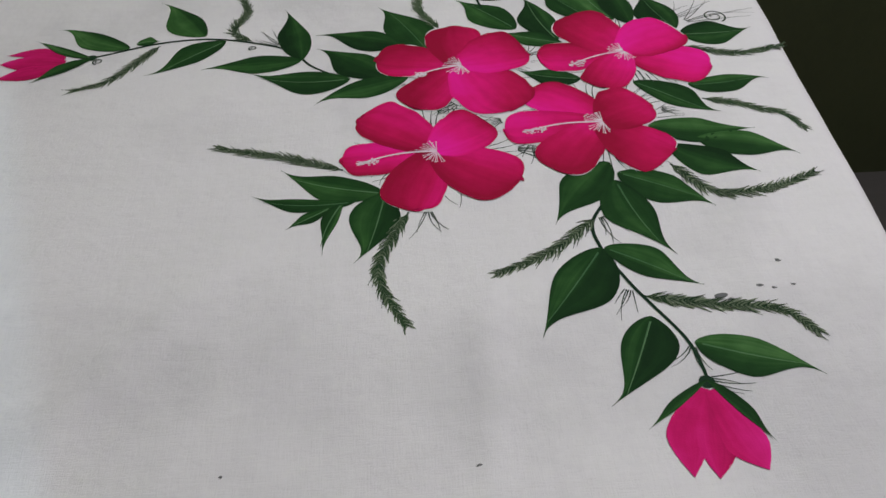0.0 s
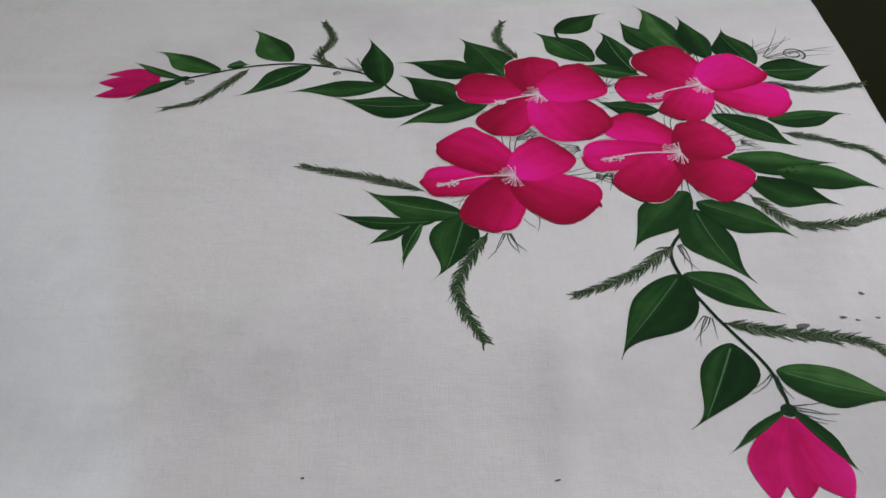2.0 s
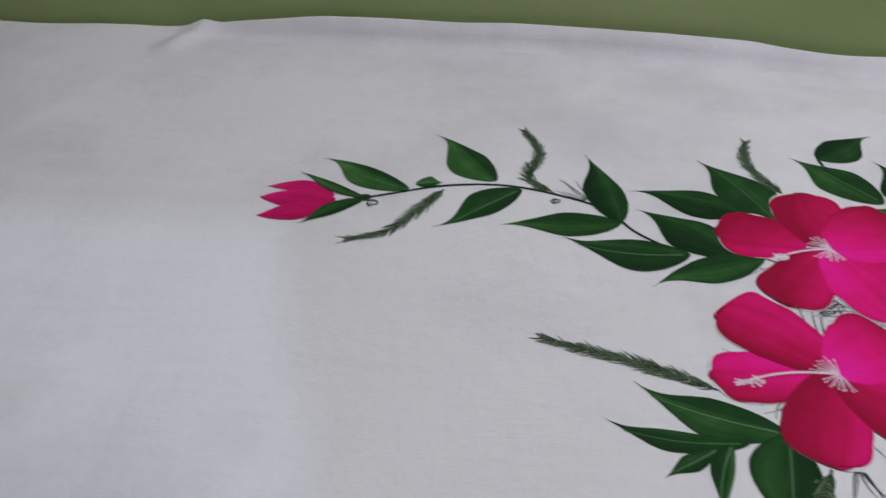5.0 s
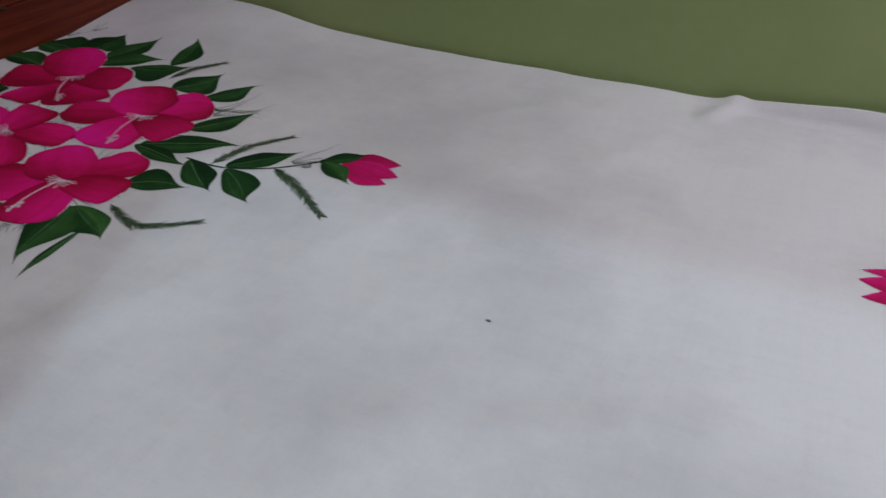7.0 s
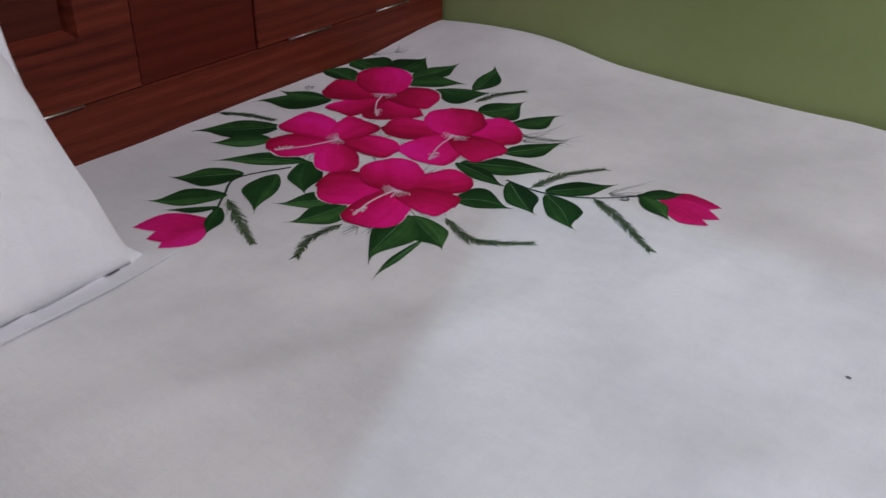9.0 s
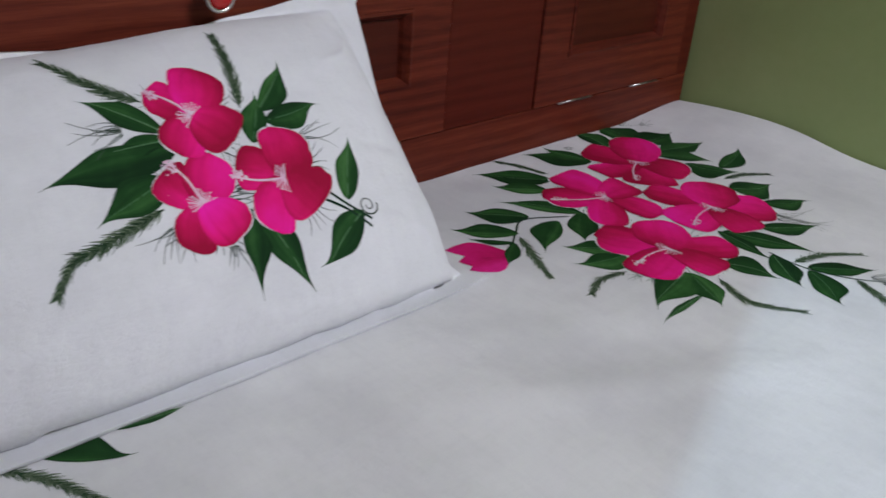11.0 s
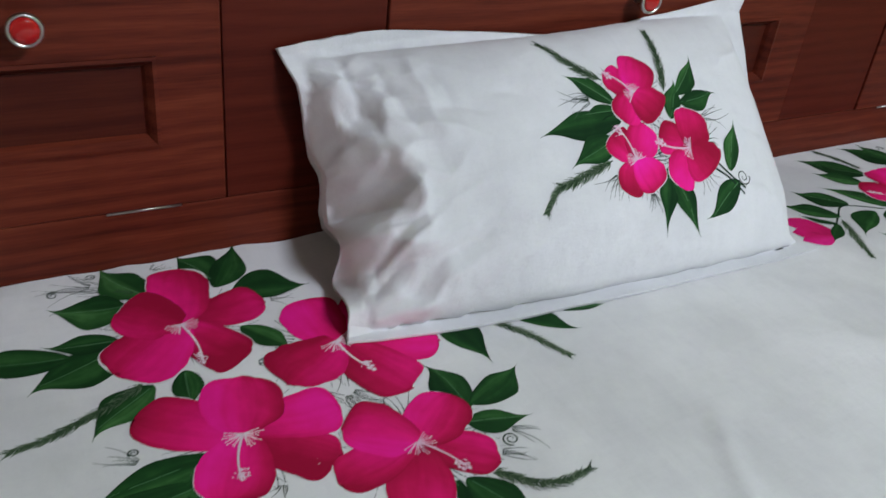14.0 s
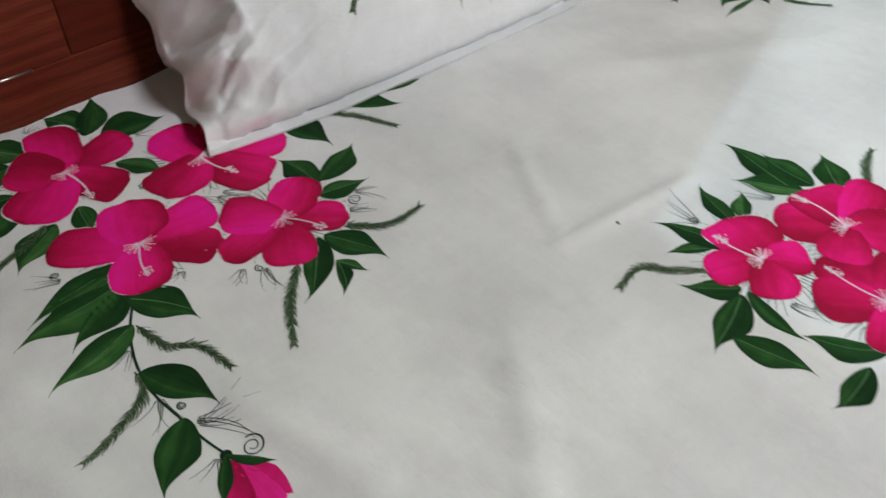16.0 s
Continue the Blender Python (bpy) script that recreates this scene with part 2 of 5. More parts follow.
def slab(name, x0, x1, y0, y1, z0, z1, mat, parent=None, label="", bevel=0.0):
    return part(name, box(bmesh.new(), x0, x1, y0, y1, z0, z1, bevel), mat, parent, label)


def lathe(rings, turn, steps=24):
    """A turned body from (radius, height) pairs along its own axis."""
    bm = bmesh.new()
    rows = [[bm.verts.new(turn @ Vector((r * math.cos(2 * math.pi * k / steps), r * math.sin(2 * math.pi * k / steps), h))) for k in range(steps)] for r, h in rings]
    for a, b in zip(rows, rows[1:]):
        for k in range(steps):
            bm.faces.new((a[k], a[(k + 1) % steps], b[(k + 1) % steps], b[k]))
    bm.faces.new(rows[0])
    bm.faces.new(rows[-1])
    return bm


# ---- room ----
NEAR_Y, FOOT_X, HEAD_X = -1.45, 2.6, -1.56
tagged(slab("floor", HEAD_X - 0.1, FOOT_X + 0.1, NEAR_Y - 0.1, WALL_Y + 0.1, -0.1, 0.0, FLOOR), "grey cement floor of the bedroom", "floor", kind="structure")
tagged(slab("ceiling", HEAD_X - 0.1, FOOT_X + 0.1, NEAR_Y - 0.1, WALL_Y + 0.1, ROOF, ROOF + 0.1, CEILING), "plain grey unpainted ceiling", "ceiling", kind="structure")
tagged(slab("wall_north", HEAD_X, FOOT_X, WALL_Y, WALL_Y + 0.12, 0.0, ROOF, GREEN_WALL), "pale green painted wall beside the bed", "wall", kind="structure")
# added thin band: the shade past the bed's foot, put into colour
tagged(slab("dado", 0.62, FOOT_X - 0.002, WALL_Y - 0.004, WALL_Y - 0.0005, 0.0, 0.47, SHADE_BAND), "added dark olive band standing in for shade low on the wall", "wall", kind="structure")
tagged(slab("wall_west", HEAD_X - 0.12, HEAD_X, NEAR_Y - 0.1, WALL_Y + 0.12, 0.0, ROOF, GREEN_WALL), "pale green painted wall behind the headboard", "wall", kind="structure")
tagged(slab("wall_east", FOOT_X, FOOT_X + 0.12, NEAR_Y - 0.1, WALL_Y + 0.12, 0.0, ROOF, CREAM_WALL), "plain cream painted wall past the bed's foot", "wall", kind="structure")
VX0, VX1, VZ0, VZ1 = -0.113, 0.600, 1.65, 2.20
bm = bmesh.new()
box(bm, HEAD_X, VX0, NEAR_Y - 0.04, NEAR_Y, 0, ROOF)
box(bm, VX1, FOOT_X, NEAR_Y - 0.04, NEAR_Y, 0, ROOF)
box(bm, VX0, VX1, NEAR_Y - 0.04, NEAR_Y, 0, VZ0)
box(bm, VX0, VX1, NEAR_Y - 0.04, NEAR_Y, VZ1, ROOF)
tagged(part("wall_south", bm, CREAM_WALL), "plain cream painted wall with an open window", "wall", kind="structure")

# ---- bed ----
BX0, BX1, BY0, BY1, TOP = -1.300, 0.545, -0.620, 1.349, 0.5
bed = tagged(new("bed"), "dark mahogany bed frame on square legs", "bed")
for y in (BY0 + 0.02, BY1 - 0.05):
    slab("side_rail", BX0 + 0.02, BX1 - 0.02, y, y + 0.03, 0.18, 0.34, WOOD_STILE, bed, bevel=0.004)
slab("foot_rail", BX1 - 0.05, BX1 - 0.02, BY0 + 0.052, BY1 - 0.052, 0.18, 0.34, WOOD_STILE, bed, bevel=0.004)
for x in (BX0 + 0.05, BX1 - 0.13):
    for y in (BY0 + 0.055, BY1 - 0.13):
        slab("leg", x, x + 0.07, y, y + 0.07, 0.0, 0.298, WOOD_STILE, bed, bevel=0.004)
slab("platform", BX0 + 0.02, BX1 - 0.055, BY0 + 0.055, BY1 - 0.055, 0.30, 0.325, WOOD_PANEL, bed)
tagged(slab("mattress", BX0 + 0.015, BX1 - 0.045, BY0 + 0.03, BY1 - 0.085, 0.327, 0.468, TICKING, bevel=0.03), "grey cotton mattress under the sheet", "mattress")


# ---- bed sheet ----
def step(a, b, x):
    k = min(max((x - a) / (b - a), 0.0), 1.0)
    return k * k * (3 - 2 * k)


def ridge(x, y, x0, y0, x1, y1, height, width):
    """A soft fold from one point to another, fading at its ends."""
    dx, dy = x1 - x0, y1 - y0
    size = math.hypot(dx, dy)
    s = ((x - x0) * dx + (y - y0) * dy) / size ** 2
    d = ((x - x0) * dy - (y - y0) * dx) / size
    if not -0.15 < s < 1.15 or abs(d) > 3 * width:
        return 0.0
    return height * math.exp(-(d / width) ** 2) * step(-0.15, 0.2, s) * step(1.15, 0.8, s)


FOLDS = (
    (-0.675, 0.995, -0.21, 0.982, 0.0040, 0.009),
    (0.23, 0.64, 0.21, 0.44, 0.00306, 0.012),
    (-0.680, 0.330, -0.7, 0.125, 0.0046, 0.009),
    (-0.86, 0.205, -0.70, 0.125, 0.0042, 0.009),
    (-1, -0.43, -0.86, -0.375, 0.00714, 0.02),
    (-0.99, -0.5, -0.76, -0.38, 0.00714, 0.018),
    (-0.88, -0.46, -0.66, -0.35, 0.00612, 0.016),
    (-0.68, -0.18, -0.5, -0.1, 0.00578, 0.018),
    (-0.64, -0.01, -0.45, -0.14, 0.00442, 0.016),
    (-0.78, -0.25, -0.56, -0.2, 0.00442, 0.014),
    (-0.37, 1.347, -0.40, 1.26, 0.0085, 0.014),
    (-0.41, 1.24, -0.50, 1.06, 0.0026, 0.028),
    (-0.33, 1.282, 0.50, 1.280, 0.0050, 0.014),
    (-0.35, 1.338, 0.27, 1.336, 0.0190, 0.009),
    (0.20, 1.338, 0.60, 1.337, 0.0100, 0.009),
    (-0.34, 1.317, 0.56, 1.315, -0.0150, 0.009),
    (-0.75, 0.73, -0.95, 0.33, 0.00306, 0.028),
    (0.1, 1.24, 0.42, 1.14, 0.0034, 0.02),
    (-0.08, 0.5, 0.04, 0.67, 0.00306, 0.024),
    (0.42, 0.6, 0.5, 0.9, 0.0034, 0.022),
    (-0.55, 0.62, -0.3, 0.74, 0.00272, 0.024),
)


def sheet_z(x, y):
    z = TOP + 0.0035 * noise.noise((x * 2.6, y * 2.6, 0.3)) + 0.0015 * noise.noise((x * 9.0, y * 9.0, 4.1))
    # slack wrinkles drawn slantwise across the near half, fainter ones further off
    z -= 0.0095 * step(0.25, -0.1, y) * abs(noise.noise(((0.91 * x + 0.41 * y) * 3.0, (0.91 * y - 0.41 * x) * 13.0, 6.0)))
    z -= 0.0034 * step(0.0, 0.3, y) * abs(noise.noise(((0.5 * x + 0.87 * y) * 2.5, (0.5 * y - 0.87 * x) * 9.0, 8.0)))
    for f in FOLDS:
        z += ridge(x, y, *f)
    # it sinks towards the foot corner
    z -= 0.022 * step(-0.05, 0.45, x) * step(1.14, 1.31, y)
    # the sheet rides up over the mattress corner by the wall
    z += 0.028 * math.exp(-((x + 1.16) / 0.18) ** 2) * step(1.14, 1.33, y)
    return z


GRID, GX0, GY0 = 0.008, -1.303, -0.60
GRID_Z = {}


def sheet_at(x, y):
    """The height of the finished cloth between its grid points."""
    fx, fy = (x - GX0) / GRID, (y - GY0) / GRID
    i, j = math.floor(fx), math.floor(fy)
    fx, fy = fx - i, fy - j
    for a in (0, 1):
        for b in (0, 1):
            if (i + a, j + b) not in GRID_Z:
                GRID_Z[i + a, j + b] = sheet_z(GX0 + (i + a) * GRID, GY0 + (j + b) * GRID)
    return (GRID_Z[i, j] * (1 - fx) + GRID_Z[i + 1, j] * fx) * (1 - fy) + (GRID_Z[i, j + 1] * (1 - fx) + GRID_Z[i + 1, j + 1] * fx) * fy


def along_edge(p, lo, hi, radius):
    """A run of cloth that bends down past lo and hi: its level place and its drop."""
    for edge, sign in ((lo, -1), (hi, 1)):
        d = (p - edge) * sign
        if d > 0:
            a = d / radius
            if a < math.pi / 2:
                return edge + sign * radius * math.sin(a), radius * (1 - math.cos(a))
            return edge + sign * radius, radius + d - radius * math.pi / 2
    return p, 0.0


def build_sheet():
    xs = np.concatenate([np.arange(-1.303, 0.633, 0.008), np.arange(0.633, 0.93, 0.02)])
    ys = np.concatenate([np.arange(-0.93, -0.60, 0.02), np.arange(-0.60, 1.335, 0.008), np.arange(1.335, 1.359, 0.003), np.arange(1.36, 1.50, 0.02)])
    verts, faces = [], []
    for px in xs:
        for py in ys:
            y, dy = along_edge(py, BY0 + 0.03, BY1 - 0.012, 0.012)
            # the foot edge runs a little askew
            x, dx = along_edge(px, -9.0, 0.544 + 0.08 * (y - 0.85), 0.028)
            drop = max(dx, dy)
            sway = 0.006 * math.sin(px * 23 + py * 19) * min(drop / 0.1, 1.0)
            verts.append((x + (sway if dx else 0), y - (abs(sway) if dy else 0), sheet_z(x, y) - drop))
    n = len(ys)
    for i in range(len(xs) - 1):
        for j in range(n - 1):
            a = i * n + j
            faces.append((a, a + n, a + n + 1, a + 1))
    return link("bed_sheet", verts, faces, COTTON, smooth=True)


SHEET = tagged(build_sheet(), "white cotton bed sheet hand-painted with pink hibiscus bunches", "bed sheet")

# ---- pillow ----
P_AT, P_SIZE = Vector((-1.060, 0.235, 0.502)), 0.967
P_U = Vector((0.0, 1.0, 0.02)).normalized()
P_V = Vector((-0.70, 0.0, 0.714))
P_V = (P_V - P_U * P_V.dot(P_U)).normalized()
P_N = P_U.cross(P_V)
P_N = P_N if P_N.x > 0 else -P_N


def seam(u):
    """Where the lower flange is stitched off from the filling."""
    k = min(max((u + 0.34) / 0.69, 0.0), 1.0)
    return 0.042 - 0.026 * k - 0.008 * math.sin(math.pi * k)


def swell(u, v):
    """How far the filling stands out: a steep dented side at one end, a rounded one at the other, a tight seam below."""
    if u > 0:
        a = max(0.0, 1 - (u / 0.322) ** 2.6) ** 0.5
    else:
        a = max(0.0, 1 - (-u / 0.300) ** 3.4) ** 0.5
    if v < 0.185:
        b = max(0.0, 1 - ((0.185 - v) / (0.185 - seam(u))) ** 3) ** 0.36
    else:
        b = max(0.0, 1 - ((v - 0.185) / (0.150 + 0.010 * step(-0.05, 0.2, u))) ** 2.6) ** 0.5
    return 0.057 * a * b


def turned(u, v):
    """How far the loose end of the case is turned back behind the filling; its two corners stay forward."""
    start = 0.246 - 0.030 * math.exp(-((v - 0.180) / 0.026) ** 2) + 0.020 * math.exp(-((v - 0.125) / 0.02) ** 2) - 0.010 * step(0.22, 0.26, v)
    k = max(0.0, (-u - start) / 0.055)
    return 0.072 * min(k, 1.3) ** 1.15 * step(0.055, 0.105, v) * (1 - 0.96 * step(0.235, 0.315, v))


def crease(x, y, x0, y0, x1, y1, height, width):
    """Like a fold, but with a sharp crest."""
    dx, dy = x1 - x0, y1 - y0
    size = math.hypot(dx, dy)
    s = ((x - x0) * dx + (y - y0) * dy) / size ** 2
    d = ((x - x0) * dy - (y - y0) * dx) / size
    if not -0.2 < s < 1.3:
        return 0.0
    return height * math.exp(-1.25 * abs(d) / width) * step(-0.2, 0.15, s) * step(1.3, 0.5, s)


CREASES = (
    (-0.315, 0.275, -0.235, 0.30, 0.012, 0.011),
    (-0.31, 0.225, -0.255, 0.235, -0.009, 0.012),
    (-0.315, 0.185, -0.245, 0.205, 0.007, 0.012),
    (-0.295, 0.172, -0.250, 0.148, -0.022, 0.013),
    (-0.285, 0.215, -0.235, 0.195, 0.006, 0.007),
    (-0.275, 0.125, -0.225, 0.135, -0.009, 0.007),
    (-0.228, 0.175, -0.245, 0.115, 0.009, 0.009),
    (-0.31, 0.05, -0.205, 0.135, 0.010, 0.008),
    (-0.30, 0.05, -0.225, 0.15, -0.011, 0.008),
    (-0.29, 0.03, -0.17, 0.075, 0.008, 0.008),
    (-0.28, 0.05, -0.15, 0.105, -0.007, 0.008),
    (-0.30, 0.335, -0.215, 0.265, -0.010, 0.009),
    (-0.31, 0.33, -0.255, 0.22, 0.009, 0.009),
    (-0.24, 0.31, -0.20, 0.20, -0.007, 0.012),
    (-0.315, 0.090, -0.20, 0.102, 0.010, 0.012),
    (-0.315, 0.062, -0.225, 0.088, -0.018, 0.011),
    (-0.32, 0.045, -0.20, 0.045, 0.010, 0.010),
    (-0.285, 0.34, -0.272, 0.23, 0.008, 0.010),
    (-0.262, 0.33, -0.243, 0.20, -0.013, 0.011),
    (-0.235, 0.20, -0.225, 0.12, 0.009, 0.010),
    (-0.20, 0.31, -0.188, 0.23, 0.007, 0.010),
    (-0.175, 0.30, -0.165, 0.24, -0.005, 0.010),
    (-0.12, 0.262, -0.05, 0.238, -0.005, 0.011),
    (-0.20, 0.25, -0.10, 0.228, -0.006, 0.013),
    (-0.19, 0.225, -0.13, 0.205, 0.005, 0.010),
    (-0.17, 0.06, -0.08, 0.075, 0.007, 0.010),
    (-0.20, 0.082, -0.13, 0.098, -0.006, 0.010),
    (0.05, 0.05, 0.22, 0.035, 0.004, 0.010),
    (0.30, 0.30, 0.24, 0.26, 0.006, 0.012),
    (0.30, 0.06, 0.22, 0.09, 0.006, 0.012),
    (0.30, 0.16, 0.24, 0.17, -0.005, 0.014),
)


def pillow_place(u, v, lift=0.0):
    un, vn = u / P_SIZE, v / P_SIZE
    h = swell(un, vn)
    soft = min(h / 0.025, 1.0)
    wu = un + 0.014 * noise.noise((un * 16, vn * 16, 11.0)) + 0.006 * noise.noise((un * 45, vn * 45, 3.0))
    wv = vn + 0.014 * noise.noise((un * 16, vn * 16, 23.0)) + 0.006 * noise.noise((un * 45, vn * 45, 31.0))
    h += soft * sum(crease(wu, wv, *c) for c in CREASES) + 0.0022 * noise.noise((u * 13, v * 13, 2.0)) * soft
    h += 0.002 * noise.noise((u * 30, v * 30, 7.0)) * (1 - soft)
    # sharp little puckers where the loose end is gathered, fainter ones over the face
    gathered = step(-0.10, -0.24, un)
    h -= (0.0012 + 0.0075 * gathered) * abs(noise.noise((un * 22 + vn * 9, vn * 26 - un * 7, 4.0))) ** 0.8
    h -= 0.007 * math.exp(-((vn - seam(un)) / 0.0045) ** 2)
    p = P_AT + P_U * u + P_V * v + P_N * ((h - turned(un, vn)) * P_SIZE + lift)
    # the lower flange sinks flat onto the sheet
    p.z = max(p.z - 0.018 * step(0.085, 0.03, vn), sheet_z(p.x, p.y) + 0.0045)
    p.x = max(p.x, -1.296 + lift)
    return p


def rim(s, t):
    """The pillow's outline: corners drawn out like ears, sides pulled in."""
    u0, u1 = -0.344 + 0.053 * math.sin(math.pi * t) ** 0.8, 0.345 + 0.030 * t - 0.042 * math.sin(math.pi * t ** 0.7) + 0.024 * math.exp(-(t / 0.08) ** 2)
    v0, v1 = 0.026 - 0.036 * s - 0.020 * math.sin(math.pi * s ** 0.8), 0.361 + 0.030 * s - 0.034 * math.sin(math.pi * s ** 1.4) + 0.010 * math.exp(-((s - 0.2) / 0.15) ** 2) - 0.010 * math.exp(-((s - 0.58) / 0.12) ** 2)
    u, v = u0 + (u1 - u0) * s, v0 + (v1 - v0) * t
    # blunt corners
    k = 1 - (0.024 + 0.022 * (1 - s) - 0.004 * (1 - s) * (1 - t)) * (abs(2 * s - 1) * abs(2 * t - 1)) ** 5
    return P_SIZE * (0.01 + (u - 0.01) * k), P_SIZE * (0.185 + (v - 0.185) * k)


def build_pillow():
    root = tagged(new("pillow"), "white cotton pillow with pink hibiscus leaning on the headboard", "pillow")
    n, m = 180, 116

    def grid(front):
        out = []
        for i in range(n + 1):
            for j in range(m + 1):
                u, v = rim(i / n, j / m)
                if front:
                    out.append(pillow_place(u, v))
                else:
                    p = P_AT + P_U * u + P_V * v - P_N * (0.004 + 0.72 * swell(u / P_SIZE, v / P_SIZE) + P_SIZE * turned(u / P_SIZE, v / P_SIZE))
                    p.z -= 0.018 * step(0.085, 0.03, v / P_SIZE)
                    p.x, p.z = max(p.x, -1.298), max(p.z, sheet_z(p.x, p.y) + 0.001)
                    out.append(p)
        return out
    quads = [(i * (m + 1) + j, (i + 1) * (m + 1) + j, (i + 1) * (m + 1) + j + 1, i * (m + 1) + j + 1) for i in range(n) for j in range(m)]
    link("pillowcase_front", grid(True), quads, CASE_COTTON, root, "white cotton front with a flat flange", smooth=True)
    link("pillowcase_back", grid(False), [q[::-1] for q in quads], CASE_COTTON, root, smooth=True)
    # doubled hem that closes front and back along the four sides
    edge = [rim(i / 180, 0) for i in range(181)] + [rim(1, j / 116) for j in range(1, 117)] + [rim(1 - i / 180, 1) for i in range(1, 181)] + [rim(0, 1 - j / 116) for j in range(1, 116)]
    verts, faces = [], []
    for u, v in edge:
        p = pillow_place(u, v)
        q = P_AT + P_U * u + P_V * v - P_N * (0.004 + P_SIZE * turned(u / P_SIZE, v / P_SIZE))
        q.z -= 0.018 * step(0.085, 0.03, v / P_SIZE)
        q.x, q.z = max(q.x, -1.298), max(q.z, sheet_z(q.x, q.y) + 0.001)
        out = Vector((0, u, v - 0.18)).normalized()
        verts += [p, (p + q) / 2 + (P_U * out.y + P_V * out.z) * 0.0025, q]
    c = len(edge)
    for k in range(c):
        a, b = 3 * k, 3 * ((k + 1) % c)
        faces += [(a, b, b + 1, a + 1), (a + 1, b + 1, b + 2, a + 2)]
    link("hem", verts, faces, CASE_COTTON, root, "turned and stitched hem", smooth=True)
    return root


CASE = build_pillow()


# ---- painted flowers ----
LAYER = [0.0]


def surface(owner, x, y, lift):
    if owner is CASE or owner.parent is CASE:
        return pillow_place(x, y, lift)
    return Vector((x, y, sheet_at(x, y) + lift))


def lobe(name, owner, ax, ay, bx, by, wl, wr, m, profile, mat, lift, rows, cols, label="", wobble=0.0, hook=0.0, ruffle=0.0):
    """A flat brush-painted shape from a to b: wl and wr wide on its two sides, widest at m of its length (one m, or one for each side)."""
    dx, dy = bx - ax, by - ay
    size = math.hypot(dx, dy)
    dx, dy = dx / size, dy / size
    verts, uvs, faces = [], [], []
    seed = random.random() * 50
    for i in range(rows + 1):
        s = i / rows
        s = 1 - (1 - s * s * (3 - 2 * s)) ** 1.25
        for j in range(cols + 1):
            c = 2 * j / cols - 1
            w = profile(s, m[c < 0] if isinstance(m, tuple) else m)
            side = (wl if c > 0 else wr) * w * (1 + wobble * noise.noise((seed + s * 2.5, c, 0)) + ruffle * noise.noise((seed + s * 6.5, 3.0 * (c > 0), 5)))
            kink = hook * size * max(0.0, (s - 0.72) / 0.28) ** 2
            q = s + wobble * 0.25 * abs(c) * noise.noise((seed, s * 2, c * 2)) * w
            q += ruffle * s ** 3 * (noise.noise((seed, c * 1.6, 9)) + 0.5 * noise.noise((seed, c * 4.0, 2)))
            verts.append(surface(owner, ax + dx * size * q - dy * (c * side + kink), ay + dy * size * q + dx * (c * side + kink), lift))
            uvs.append((s, j / cols))
    for i in range(rows):
        for j in range(cols):
            a = i * (cols + 1) + j
            faces.append((a, a + cols + 1, a + cols + 2, a + 1))
    return link(name, verts, faces, mat, owner, label, uvs, smooth=True)


def petal_profile(s, m):
    if s < m:
        return 0.34 + 0.66 * math.sin(math.pi / 2 * s / m) ** 0.85
    return max(1 - ((s - m) / (1 - m)) ** 3.4, 0.0) ** 0.45


def leaf_profile(s, m):
    if s < m:
        return math.sin(math.pi / 2 * s / m) ** 0.62 if s > 0 else 0.02
    x = (s - m) / (1 - m)
    return max((1 - x) ** 1.75 * (1 + 1.9 * x * (1 - x)), 0.012)


def next_layer():
    LAYER[0] = (LAYER[0] + 0.000017) % 0.0002
    return LAYER[0]


def ribbon(owner, points, wide, lift, verts, uvs, faces, taper=0.3):
    """Adds a thin brush line through points to a mesh in the making."""
    base, n = len(verts), len(points)
    for k, (x, y) in enumerate(points):
        (xa, ya), (xb, yb) = points[max(k - 1, 0)], points[min(k + 1, n - 1)]
        size = math.hypot(xb - xa, yb - ya) or 1.0
        w = wide / 2 * (1 - (1 - taper) * k / (n - 1))
        for sgn in (-1, 1):
            verts.append(surface(owner, x - sgn * (yb - ya) / size * w, y + sgn * (xb - xa) / size * w, lift))
            uvs.append((k / (n - 1), 0.5 + 0.5 * sgn))
    for k in range(n - 1):
        a = base + 2 * k
        faces.append((a, a + 2, a + 3, a + 1))


def spline(points, steps=10):
    pts = [points[0], *points, points[-1]]
    out = []
    for p0, p1, p2, p3 in zip(pts, pts[1:], pts[2:], pts[3:]):
        for k in range(steps):
            t = k / steps
            out.append(tuple(0.5 * (2 * b + (c - a) * t + (2 * a - 5 * b + 4 * c - d) * t * t + (3 * b - a - 3 * c + d) * t ** 3) for a, b, c, d in zip(p0, p1, p2, p3)))
    return out + [points[-1]]


def leaf(owner, ax, ay, bx, by, wl, wr, m):
    lift = 0.00030 + next_layer()
    bx, by, m = ax + (bx - ax) * 1.06, ay + (by - ay) * 1.06, m / 1.06
    ob = lobe("leaf", owner, ax, ay, bx, by, wl, wr, m, leaf_profile, GREEN, lift, 24, 8, wobble=0.12, hook=random.choice((-0.075, 0.075, 0.04)))
    if random.random() > 0.80:
        return ob
    # pale midrib stroke
    verts, uvs, faces = [], [], []
    dx, dy = bx - ax, by - ay
    size = math.hypot(dx, dy)
    bow = random.uniform(-0.03, 0.03) + (wl - wr) / size * 0.28
    mid = [(ax + dx * s - dy * bow * math.sin(math.pi * s), ay + dy * s + dx * bow * math.sin(math.pi * s)) for s in (0.06, 0.2, 0.35, 0.5, 0.64, 0.76, 0.86)]
    ribbon(ob, mid, 0.0015, lift + 0.00008, verts, uvs, faces, 0.25)
    link("midrib", verts, faces, VEIN, ob, "pale green brush line", uvs)
    return ob


